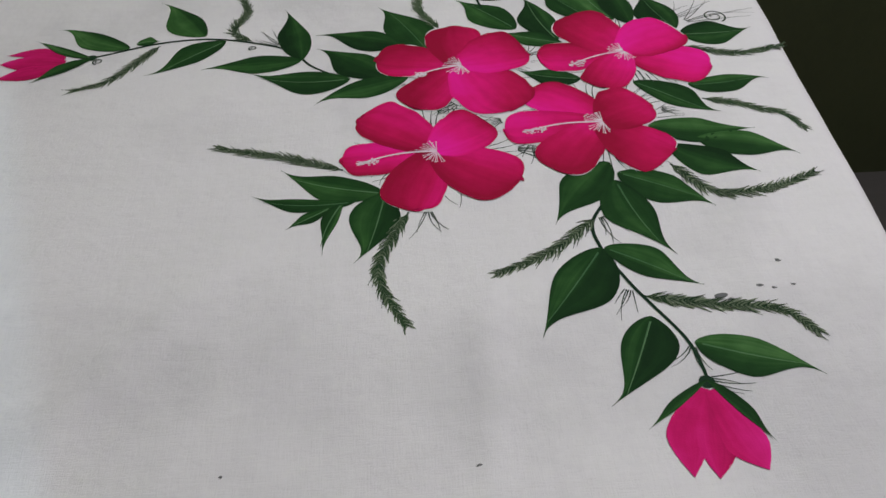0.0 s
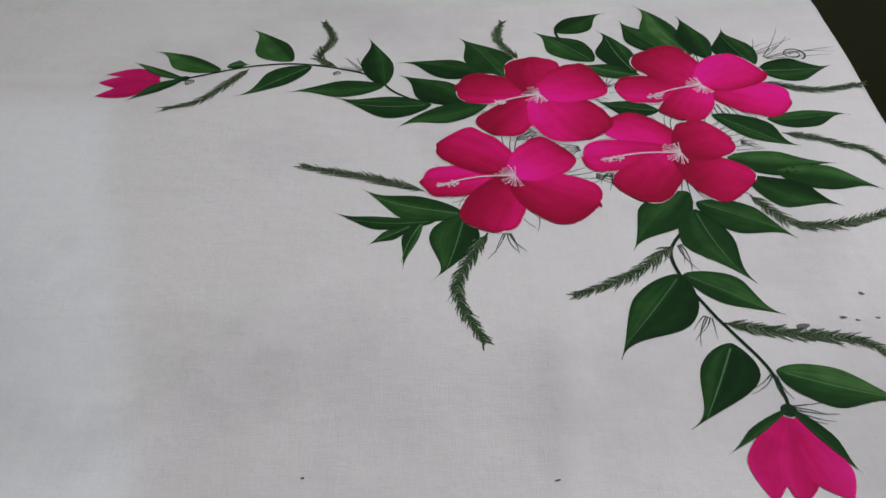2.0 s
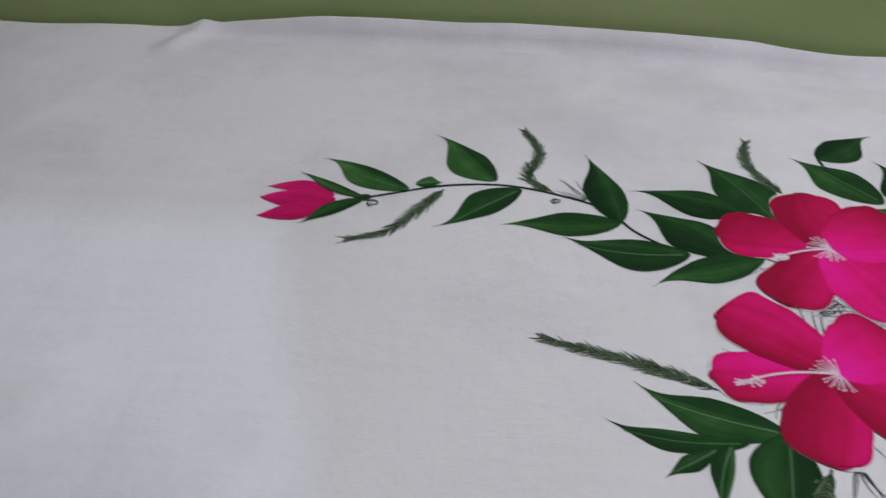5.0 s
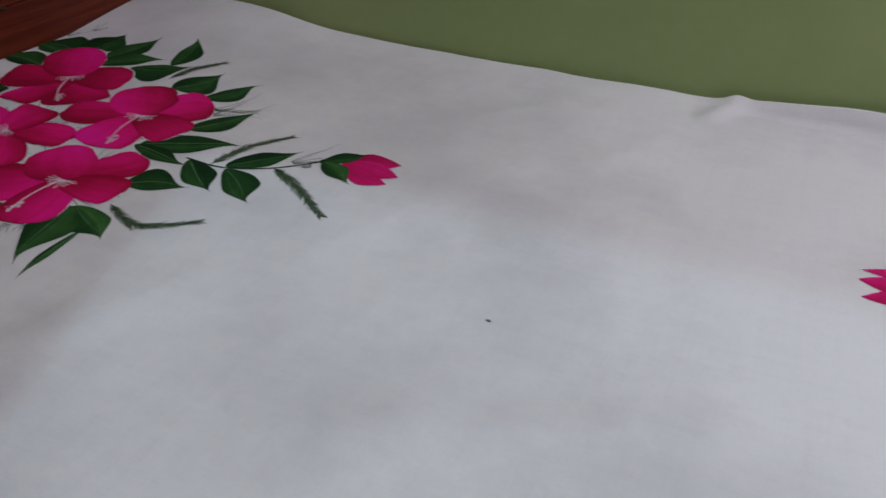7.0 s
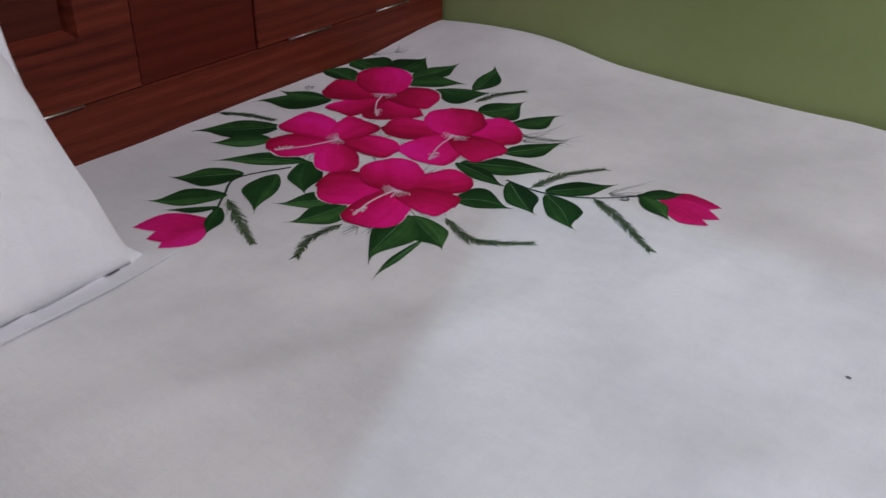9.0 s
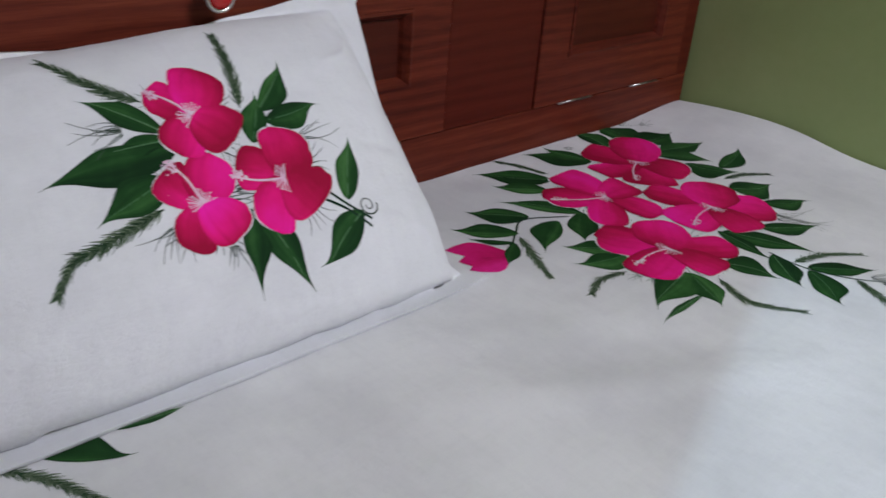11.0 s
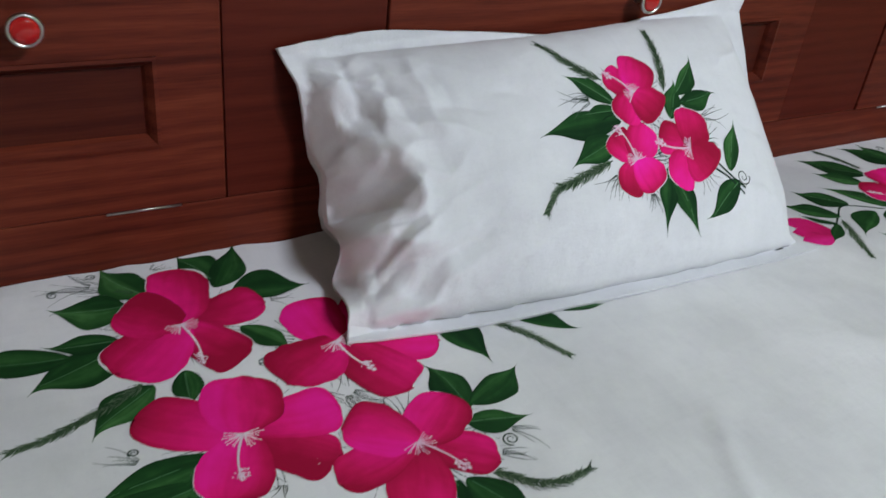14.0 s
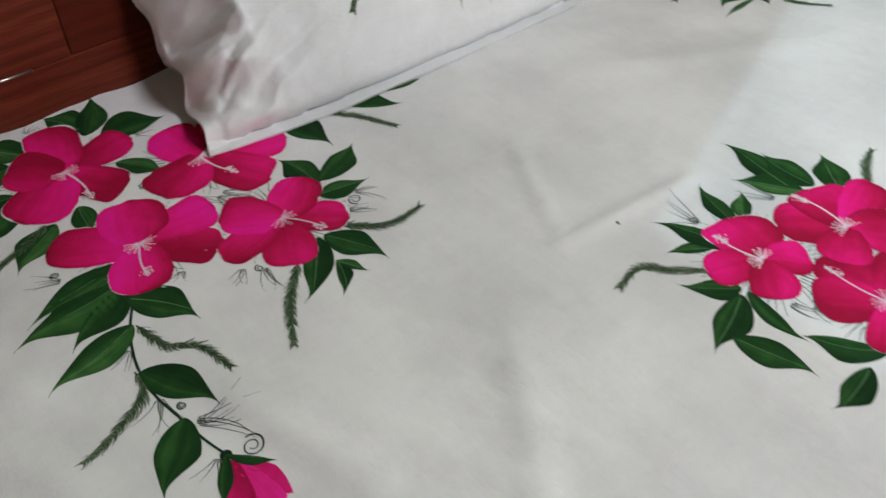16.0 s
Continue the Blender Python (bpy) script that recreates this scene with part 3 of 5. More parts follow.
def fern(owner, *points):
    lift = 0.00025 + next_layer()
    verts, uvs, faces = [], [], []
    line = spline(points, 12)
    ribbon(owner, line, 0.0017, lift, verts, uvs, faces, 0.4)
    run = [0.0]
    for a, b in zip(line, line[1:]):
        run.append(run[-1] + math.hypot(b[0] - a[0], b[1] - a[1]))
    total = run[-1]

    def barbs(gap, length, wide, up, verts, uvs, faces):
        d = 0.004
        while d < total:
            k = min(max(i for i, r in enumerate(run) if r <= d), len(line) - 2)
            (xa, ya), (xb, yb) = line[k], line[k + 1]
            f = (d - run[k]) / max(run[k + 1] - run[k], 1e-6)
            x, y, ang = xa + (xb - xa) * f, ya + (yb - ya) * f, math.atan2(yb - ya, xb - xa)
            reach = length * (0.75 + 0.4 * math.sin(math.pi * min(d / total + 0.15, 1.0)))
            for side in (-1, 1):
                size, reach = reach, reach * random.uniform(0.65, 1.25)
                a2 = ang + side * radians(random.uniform(24, 50))
                mid = (x + reach * 0.55 * math.cos(a2), y + reach * 0.55 * math.sin(a2))
                a3 = a2 - side * 0.35
                end = (mid[0] + reach * 0.5 * math.cos(a3), mid[1] + reach * 0.5 * math.sin(a3))
                ribbon(owner, [(x, y), mid, end], wide, up, verts, uvs, faces, 0.25)
                reach = size
            d += gap * random.uniform(0.6, 1.4)
    barbs(0.0029, 0.0108, 0.0012, lift + 0.00006, verts, uvs, faces)
    ob = link("fern_sprig", verts, faces, FERN, owner, "grey-green feathery brush sprig", uvs)
    verts, uvs, faces = [], [], []
    barbs(0.0026, 0.0096, 0.0024, lift + 0.00002, verts, uvs, faces)
    link("dry_brush_shade", verts, faces, FERN_SHADE, ob, "pale grey-green dry brushwork", uvs)
    return ob


def stem(owner, *points):
    verts, uvs, faces = [], [], []
    ribbon(owner, spline(points, 10), 0.0030, 0.00028 + next_layer(), verts, uvs, faces, 0.8)
    return link("stem", verts, faces, DARK_GREEN, owner, "thin dark green painted stem", uvs)


def curl(owner, x, y, r):
    turns, verts, uvs, faces = random.uniform(1.4, 1.9), [], [], []
    begin, way = random.uniform(0, 6.28), random.choice((-1, 1))
    pts = [(x + r * (0.25 + 0.85 * k / 26) * math.cos(begin + way * turns * 6.28 * k / 26), y + r * (0.25 + 0.85 * k / 26) * math.sin(begin + way * turns * 6.28 * k / 26)) for k in range(27)]
    ribbon(owner, pts[::-1], 0.0017, 0.00028 + next_layer(), verts, uvs, faces, 0.6)
    return link("tendril", verts, faces, GREY_INK, owner, "fine curled painted tendril", uvs)


def wisps(owner, ax, ay, bx, by):
    """A little fan of hair-thin strokes from a towards b."""
    size, ang, lift = math.hypot(bx - ax, by - ay), math.atan2(by - ay, bx - ax), 0.00025 + next_layer()
    for k in range(5):
        verts, uvs, faces = [], [], []
        a = ang + (k - 2) * 0.20 + random.uniform(-0.08, 0.08)
        reach = size * random.uniform(0.75, 1.45)
        ox, oy = -math.sin(ang) * (k - 2) * 0.0014, math.cos(ang) * (k - 2) * 0.0014
        bend = random.uniform(-0.45, 0.45)
        pts = [(ax + ox + reach * s * math.cos(a + bend * s), ay + oy + reach * s * math.sin(a + bend * s)) for s in (0, 0.25, 0.5, 0.75, 1)]
        ribbon(owner, pts, 0.0011, lift, verts, uvs, faces, 0.3)
        link("wisp", verts, faces, GREY_INK, owner, "", uvs)


def flower(owner, x, y, tx, ty):
    """Throat filaments, with the stamen column as a part; the petals follow."""
    verts, uvs, faces = [], [], []
    lift = 0.00125
    back = math.atan2(ty - y, tx - x)
    for k in range(18):
        # two combs of filaments, one on each side of the style
        a = back + (1 if k % 2 else -1) * (0.30 + 1.45 * (k // 2) / 8 + random.uniform(-0.06, 0.06))
        reach = (0.0165 if owner is SHEET else 0.0125) * random.uniform(0.75, 1.1)
        pts = [(x + reach * s * math.cos(a), y + reach * s * math.sin(a)) for s in (0.05, 0.4, 0.75, 1.0)]
        ribbon(owner, pts, 0.0009, lift, verts, uvs, faces, 0.6)
        ribbon(owner, [(pts[-1][0] - 0.0008, pts[-1][1]), (pts[-1][0] + 0.0007, pts[-1][1])], 0.0012, lift + 0.00003, verts, uvs, faces, 1.0)
    ob = link("hibiscus_flower", verts, faces, WHITE_INK, owner, "pink five-petalled hibiscus with pale throat filaments", uvs)
    verts, uvs, faces = [], [], []
    bow = random.choice((-1, 1)) * 0.07
    pts = [(x + (tx - x) * s - (ty - y) * bow * math.sin(math.pi * s), y + (ty - y) * s + (tx - x) * bow * math.sin(math.pi * s)) for s in np.linspace(0, 0.97, 12)]
    ribbon(ob, pts, 0.0026, lift + 0.00006, verts, uvs, faces, 0.6)
    for k in range(60):
        s = random.uniform(0.74, 1.03)
        a = random.gauss(0, 0.0030 * math.sin(math.pi * (s - 0.70) / 0.36))
        size = math.hypot(tx - x, ty - y)
        px, py = x + (tx - x) * s - (ty - y) / size * a, y + (ty - y) * s + (tx - x) / size * a
        ribbon(ob, [(px - 0.0009, py), (px + 0.0009, py + 0.0004)], 0.0013, lift + 0.0001, verts, uvs, faces, 1.0)
    hair_strokes(owner, ob, x, y, 0.066 if owner is SHEET else math.hypot(tx - x, ty - y))
    link("stamen", verts, faces, WHITE_INK, ob, "pale pink-white dotted stamen column", uvs)
    return ob


def hair_strokes(owner, ob, x, y, reach):
    """Loose fans of hair-thin strokes that show between and beyond the petals."""
    verts, uvs, faces = [], [], []
    fans = 11 if owner is SHEET else 5
    for k in range(fans):
        a = 6.283 * (k + random.uniform(-0.3, 0.3)) / fans
        for n in range(5):
            b, r0, r1 = a + (n - 2) * 0.10, reach * random.uniform(0.55, 0.7), reach * random.uniform(0.98, 1.22)
            bend = (n - 2) * 0.07 + random.uniform(-0.05, 0.05)
            pts = [(x + (r0 + (r1 - r0) * s) * math.cos(b + bend * s * s), y + (r0 + (r1 - r0) * s) * math.sin(b + bend * s * s)) for s in (0, 0.25, 0.5, 0.75, 1)]
            ribbon(owner, pts, 0.0013, 0.00026, verts, uvs, faces, 0.3)
    tagged(link("brushwork", verts, faces, GREY_INK, ob, "fine grey-green brush strokes between the petals", uvs), kind="stuff")


def petal(owner, ax, ay, bx, by, wl, wr, ml, mr):
    size = math.hypot(bx - ax, by - ay)
    far = 1 + 0.0006 / size
    lobe("white_outline", owner, ax + (bx - ax) * 0.3, ay + (by - ay) * 0.3, ax + (bx - ax) * far, ay + (by - ay) * far, wl + 0.0005, wr + 0.0005, (max(ml - 0.2, 0.3), max(mr - 0.2, 0.3)), petal_profile, OUTLINE, 0.00058, 30, 12, "loose white outline round a petal", wobble=0.05)
    return lobe("petal", owner, ax, ay, bx, by, wl, wr, (ml, mr), petal_profile, PINK, 0.00066 + 0.00009 * sum(o.name.startswith("petal") for o in owner.children), 30, 14, wobble=0.06, ruffle=0.05)


def bud(owner, x, y):
    verts, uvs = [surface(owner, x, y, 0.0004)], [(0.5, 0.5)]
    for k in range(12):
        a = 6.283 * k / 12
        verts.append(surface(owner, x + 0.0055 * math.cos(a), y + 0.0055 * math.sin(a), 0.0004))
        uvs.append((0.5, 1.0))
    return link("flower_bud", verts, [(0, k, k % 12 + 1) for k in range(1, 13)], DARK_GREEN, owner, "pink hibiscus bud held in dark green sepals", uvs)


def bud_profile(s, m):
    if s < m:
        return 0.3 + 0.7 * math.sin(math.pi / 2 * s / m)
    return max(1 - ((s - m) / (1 - m)) ** 1.5, 0.02)


def bud_petal(owner, ax, ay, bx, by, wl, wr, m):
    return lobe("bud_petal", owner, ax, ay, bx, by, wl, wr, m, bud_profile, BUD_PINK, 0.00050 + next_layer(), 18, 8, wobble=0.08)


def sepal(owner, ax, ay, bx, by, wl, wr, m):
    return lobe("sepal", owner, ax, ay, bx, by, wl, wr, m, leaf_profile, GREEN, 0.00075 + next_layer(), 16, 4, wobble=0.06)


def speck(owner, x, y, r):
    verts, uvs = [surface(owner, x, y, 0.0003)], [(0.5, 0.5)]
    for k in range(9):
        a, q = 6.283 * k / 9, r * random.uniform(0.6, 1.3)
        verts.append(surface(owner, x + q * math.cos(a), y + q * 0.6 * math.sin(a), 0.0003))
        uvs.append((0.5, 0.5))
    return link("paint_speck", verts, [(0, k, k % 9 + 1) for k in range(1, 10)], SPECK, owner, "tiny dark splash of paint", uvs)


# A far foot bunch
f = bud(SHEET, -0.133, 0.985)
bud_petal(f, -0.160, 0.982, -0.219, 0.997, 0.002, 0.019, 0.49)
bud_petal(f, -0.157, 0.977, -0.221, 0.978, 0.014, 0.016, 0.50)
bud_petal(f, -0.160, 0.970, -0.218, 0.952, 0.014, 0.011, 0.52)
sepal(f, -0.133, 0.985, -0.196, 1.022, 0.009, 0.003, 0.47)
sepal(f, -0.132, 0.983, -0.183, 0.941, 0.005, 0.012, 0.47)
leaf(SHEET, -0.097, 1.000, -0.172, 1.049, 0.022, 0.009, 0.48)
leaf(SHEET, -0.023, 1.017, -0.072, 1.097, 0.026, 0.013, 0.39)
leaf(SHEET, -0.001, 1.007, -0.065, 0.944, 0.012, 0.021, 0.42)
leaf(SHEET, 0.079, 0.960, 0.062, 1.065, 0.019, 0.015, 0.47)
leaf(SHEET, 0.079, 0.960, -0.014, 0.956, 0.019, 0.016, 0.44)
leaf(SHEET, 0.128, 0.921, 0.034, 0.932, 0.026, 0.013, 0.42)
leaf(SHEET, 0.208, 0.964, 0.164, 1.063, 0.024, 0.027, 0.48)
leaf(SHEET, 0.177, 0.983, 0.098, 1.015, 0.025, 0.018, 0.36)
leaf(SHEET, 0.169, 0.922, 0.100, 0.980, 0.027, 0.017, 0.49)
leaf(SHEET, 0.184, 0.922, 0.097, 0.890, 0.018, 0.013, 0.50)
leaf(SHEET, 0.267, 1.076, 0.322, 1.123, 0.016, 0.022, 0.41)
leaf(SHEET, 0.300, 1.003, 0.248, 1.075, 0.022, 0.022, 0.48)
leaf(SHEET, 0.341, 0.979, 0.322, 1.073, 0.027, 0.012, 0.46)
leaf(SHEET, 0.345, 0.974, 0.286, 0.996, 0.018, 0.012, 0.50)
leaf(SHEET, 0.351, 0.906, 0.293, 0.920, 0.019, 0.012, 0.48)
leaf(SHEET, 0.391, 1.015, 0.340, 1.093, 0.024, 0.016, 0.53)
leaf(SHEET, 0.408, 1.018, 0.376, 1.131, 0.028, 0.013, 0.58)
leaf(SHEET, 0.424, 1.008, 0.414, 1.107, 0.021, 0.014, 0.45)
leaf(SHEET, 0.468, 0.993, 0.450, 1.074, 0.029, 0.017, 0.45)
leaf(SHEET, 0.469, 0.981, 0.543, 0.983, 0.024, 0.023, 0.48)
leaf(SHEET, 0.451, 0.886, 0.526, 0.894, 0.009, 0.025, 0.45)
leaf(SHEET, 0.400, 0.896, 0.460, 0.836, 0.024, 0.013, 0.53)
leaf(SHEET, 0.396, 0.822, 0.481, 0.802, 0.018, 0.020, 0.44)
leaf(SHEET, 0.434, 0.800, 0.512, 0.775, 0.013, 0.024, 0.50)
leaf(SHEET, 0.406, 0.793, 0.466, 0.744, 0.016, 0.022, 0.53)
leaf(SHEET, 0.349, 0.772, 0.290, 0.701, 0.019, 0.021, 0.46)
leaf(SHEET, 0.353, 0.757, 0.421, 0.714, 0.019, 0.022, 0.49)
leaf(SHEET, 0.349, 0.747, 0.371, 0.659, 0.013, 0.029, 0.43)
leaf(SHEET, 0.320, 0.666, 0.261, 0.586, 0.030, 0.017, 0.41)
leaf(SHEET, 0.322, 0.666, 0.381, 0.621, 0.021, 0.012, 0.47)
leaf(SHEET, 0.340, 0.593, 0.303, 0.520, 0.024, 0.014, 0.34)
leaf(SHEET, 0.363, 0.567, 0.439, 0.541, 0.015, 0.021, 0.44)
leaf(SHEET, 0.157, 0.744, 0.072, 0.775, 0.022, 0.012, 0.48)
leaf(SHEET, 0.132, 0.735, 0.051, 0.744, 0.014, 0.003, 0.55)
leaf(SHEET, 0.113, 0.730, 0.079, 0.708, 0.007, 0.006, 0.50)
leaf(SHEET, 0.122, 0.735, 0.106, 0.678, 0.003, 0.010, 0.35)
leaf(SHEET, 0.157, 0.744, 0.139, 0.666, 0.018, 0.022, 0.42)
fern(SHEET, (0.122, 0.779), (0.067, 0.803), (0.010, 0.822))
fern(SHEET, (0.175, 0.719), (0.149, 0.653), (0.168, 0.596))
fern(SHEET, (0.322, 0.701), (0.282, 0.665), (0.236, 0.642))
fern(SHEET, (0.339, 0.613), (0.391, 0.600), (0.433, 0.591), (0.451, 0.569))
fern(SHEET, (0.401, 0.766), (0.426, 0.725), (0.462, 0.720), (0.517, 0.742))
fern(SHEET, (0.457, 0.860), (0.494, 0.839), (0.522, 0.829), (0.534, 0.803))
fern(SHEET, (0.469, 0.959), (0.516, 0.939), (0.567, 0.949))
fern(SHEET, (0.221, 1.013), (0.201, 1.062), (0.209, 1.105))
fern(SHEET, (0.026, 1.005), (0.005, 1.027), (0.016, 1.070), (0.002, 1.112))
fern(SHEET, (-0.067, 1.000), (-0.089, 0.964), (-0.110, 0.936), (-0.139, 0.924))
stem(SHEET, (-0.135, 0.984), (-0.065, 1.006), (-0.003, 1.010), (0.061, 0.986), (0.087, 0.951), (0.106, 0.934))
stem(SHEET, (0.339, 0.726), (0.319, 0.695), (0.320, 0.664), (0.333, 0.626), (0.343, 0.604), (0.358, 0.571), (0.362, 0.545), (0.361, 0.529))
stem(SHEET, (0.267, 1.076), (0.270, 1.056))
curl(SHEET, -0.125, 0.977, 0.0050)
curl(SHEET, 0.028, 0.991, 0.0040)
curl(SHEET, 0.516, 1.015, 0.0120)
wisps(SHEET, 0.470, 1.016, 0.506, 1.046)
wisps(SHEET, 0.484, 1.008, 0.535, 1.040)
wisps(SHEET, 0.330, 0.620, 0.321, 0.598)
wisps(SHEET, 0.361, 0.563, 0.355, 0.541)
wisps(SHEET, 0.364, 0.534, 0.386, 0.526)
wisps(SHEET, 0.191, 0.719, 0.189, 0.692)
wisps(SHEET, 0.328, 0.702, 0.337, 0.681)
wisps(SHEET, 0.054, 0.995, 0.037, 1.015)
wisps(SHEET, 0.226, 0.871, 0.208, 0.855)
wisps(SHEET, 0.265, 0.840, 0.250, 0.838)
wisps(SHEET, 0.287, 0.800, 0.282, 0.776)
wisps(SHEET, 0.274, 0.796, 0.296, 0.791)
wisps(SHEET, 0.415, 0.847, 0.429, 0.842)
wisps(SHEET, 0.307, 0.954, 0.324, 0.965)
wisps(SHEET, 0.208, 0.860, 0.231, 0.869)
leaf(SHEET, -0.092, 1.007, -0.069, 1.010, 0.012, 0.006, 0.54)
f = flower(SHEET, 0.237, 0.935, 0.189, 0.919)
petal(f, 0.237, 0.935, 0.154, 0.949, 0.023, 0.036, 0.70, 0.70)
petal(f, 0.237, 0.935, 0.235, 1.017, 0.031, 0.027, 0.61, 0.70)
petal(f, 0.237, 0.935, 0.187, 0.868, 0.024, 0.028, 0.73, 0.74)
petal(f, 0.237, 0.935, 0.274, 0.855, 0.042, 0.034, 0.60, 0.54)
petal(f, 0.237, 0.935, 0.307, 0.951, 0.053, 0.021, 0.72, 0.37)
f = flower(SHEET, 0.404, 0.953, 0.346, 0.930)
petal(f, 0.404, 0.953, 0.317, 0.952, 0.032, 0.021, 0.78, 0.65)
petal(f, 0.404, 0.953, 0.348, 1.018, 0.026, 0.046, 0.53, 0.77)
petal(f, 0.404, 0.953, 0.482, 0.916, 0.031, 0.037, 0.69, 0.70)
petal(f, 0.404, 0.953, 0.474, 0.980, 0.048, 0.021, 0.63, 0.32)
petal(f, 0.404, 0.953, 0.369, 0.888, 0.022, 0.026, 0.58, 0.81)
f = flower(SHEET, 0.356, 0.830, 0.284, 0.819)
petal(f, 0.356, 0.830, 0.289, 0.877, 0.013, 0.042, 0.58, 0.66)
petal(f, 0.356, 0.830, 0.266, 0.826, 0.025, 0.025, 0.79, 0.69)
petal(f, 0.356, 0.830, 0.308, 0.759, 0.019, 0.034, 0.66, 0.72)
petal(f, 0.356, 0.830, 0.411, 0.787, 0.016, 0.047, 0.62, 0.79)
petal(f, 0.356, 0.830, 0.407, 0.850, 0.045, 0.020, 0.61, 0.32)
f = flower(SHEET, 0.203, 0.798, 0.135, 0.785)
petal(f, 0.203, 0.798, 0.120, 0.793, 0.026, 0.022, 0.69, 0.75)
petal(f, 0.203, 0.798, 0.135, 0.851, 0.018, 0.043, 0.53, 0.82)
petal(f, 0.203, 0.798, 0.180, 0.720, 0.019, 0.034, 0.64, 0.66)
petal(f, 0.203, 0.798, 0.270, 0.752, 0.028, 0.039, 0.62, 0.64)
petal(f, 0.203, 0.798, 0.257, 0.829, 0.043, 0.019, 0.77, 0.35)
f = bud(SHEET, 0.361, 0.533)
bud_petal(f, 0.361, 0.526, 0.332, 0.463, 0.005, 0.022, 0.61)
bud_petal(f, 0.361, 0.526, 0.347, 0.461, 0.012, 0.012, 0.65)
bud_petal(f, 0.361, 0.526, 0.378, 0.465, 0.013, 0.016, 0.68)
sepal(f, 0.361, 0.534, 0.313, 0.498, 0.002, 0.005, 0.50)
sepal(f, 0.361, 0.534, 0.390, 0.484, 0.008, 0.002, 0.50)
# B far head bunch
f = bud(SHEET, -0.758, 0.970)
bud_petal(f, -0.739, 0.981, -0.677, 0.995, 0.022, 0.016, 0.44)
bud_petal(f, -0.738, 0.979, -0.670, 0.972, 0.016, 0.020, 0.52)
bud_petal(f, -0.734, 0.975, -0.675, 0.953, 0.006, 0.022, 0.65)
sepal(f, -0.758, 0.970, -0.720, 1.006, 0.013, 0.011, 0.45)
sepal(f, -0.758, 0.968, -0.709, 0.936, 0.016, 0.011, 0.44)
f = bud(SHEET, -1.095, 0.665)
bud_petal(f, -1.084, 0.641, -1.132, 0.588, 0.014, 0.026, 0.55)
bud_petal(f, -1.078, 0.635, -1.102, 0.581, 0.022, 0.020, 0.52)
bud_petal(f, -1.074, 0.631, -1.080, 0.578, 0.019, 0.016, 0.48)
sepal(f, -1.097, 0.669, -1.063, 0.621, 0.011, 0.008, 0.50)
sepal(f, -1.099, 0.671, -1.139, 0.630, 0.011, 0.002, 0.45)
leaf(SHEET, -1.138, 0.741, -1.193, 0.684, 0.026, 0.020, 0.53)
leaf(SHEET, -1.113, 0.694, -1.165, 0.633, 0.016, 0.024, 0.53)
leaf(SHEET, -1.104, 0.808, -1.191, 0.747, 0.013, 0.022, 0.48)
leaf(SHEET, -1.202, 0.861, -1.280, 0.790, 0.031, 0.026, 0.48)
leaf(SHEET, -1.181, 0.826, -1.230, 0.773, 0.018, 0.025, 0.48)
leaf(SHEET, -1.109, 0.764, -1.065, 0.685, 0.012, 0.027, 0.43)
leaf(SHEET, -1.106, 0.810, -1.055, 0.749, 0.020, 0.020, 0.49)
leaf(SHEET, -1.017, 0.759, -1.056, 0.711, 0.016, 0.023, 0.35)
leaf(SHEET, -0.999, 0.757, -1.017, 0.692, 0.027, 0.016, 0.47)
leaf(SHEET, -1.214, 0.968, -1.295, 0.908, 0.034, 0.022, 0.47)
leaf(SHEET, -1.227, 0.969, -1.294, 0.948, 0.022, 0.016, 0.42)
leaf(SHEET, -1.236, 1.048, -1.318, 1.053, 0.013, 0.034, 0.63)
leaf(SHEET, -1.226, 1.100, -1.314, 1.118, 0.021, 0.049, 0.71)
leaf(SHEET, -1.229, 1.110, -1.217, 1.187, 0.036, 0.028, 0.56)
leaf(SHEET, -1.188, 1.106, -1.161, 1.192, 0.026, 0.021, 0.55)
leaf(SHEET, -1.176, 1.084, -1.116, 1.142, 0.035, 0.013, 0.53)
leaf(SHEET, -1.132, 1.096, -1.062, 1.130, 0.012, 0.049, 0.49)
leaf(SHEET, -1.089, 1.126, -1.106, 1.214, 0.013, 0.023, 0.51)
leaf(SHEET, -1.037, 1.063, -1.009, 1.133, 0.018, 0.045, 0.39)
leaf(SHEET, -0.984, 1.056, -0.949, 1.124, 0.008, 0.035, 0.38)
leaf(SHEET, -0.941, 0.972, -0.896, 1.045, 0.013, 0.026, 0.42)
leaf(SHEET, -0.964, 0.918, -0.866, 0.968, 0.021, 0.025, 0.46)
leaf(SHEET, -0.968, 0.914, -0.888, 0.895, 0.014, 0.012, 0.49)
leaf(SHEET, -0.917, 0.838, -0.857, 0.858, 0.036, 0.010, 0.41)
leaf(SHEET, -0.891, 0.911, -0.834, 0.864, 0.019, 0.018, 0.60)
leaf(SHEET, -0.848, 0.916, -0.792, 0.976, 0.018, 0.018, 0.48)
leaf(SHEET, -0.844, 0.910, -0.787, 0.859, 0.027, 0.012, 0.57)
leaf(SHEET, -0.930, 0.779, -0.910, 0.684, 0.028, 0.021, 0.39)
leaf(SHEET, -0.927, 0.781, -0.864, 0.751, 0.018, 0.022, 0.59)
leaf(SHEET, -0.889, 0.748, -0.886, 0.666, 0.004, 0.006, 0.51)
fern(SHEET, (-1.106, 0.688), (-1.055, 0.660), (-1.016, 0.640))
fern(SHEET, (-0.974, 0.724), (-0.979, 0.683), (-0.965, 0.649))
fern(SHEET, (-0.899, 0.799), (-0.856, 0.780), (-0.829, 0.791), (-0.801, 0.811))
fern(SHEET, (-0.798, 0.934), (-0.752, 0.906), (-0.701, 0.867))
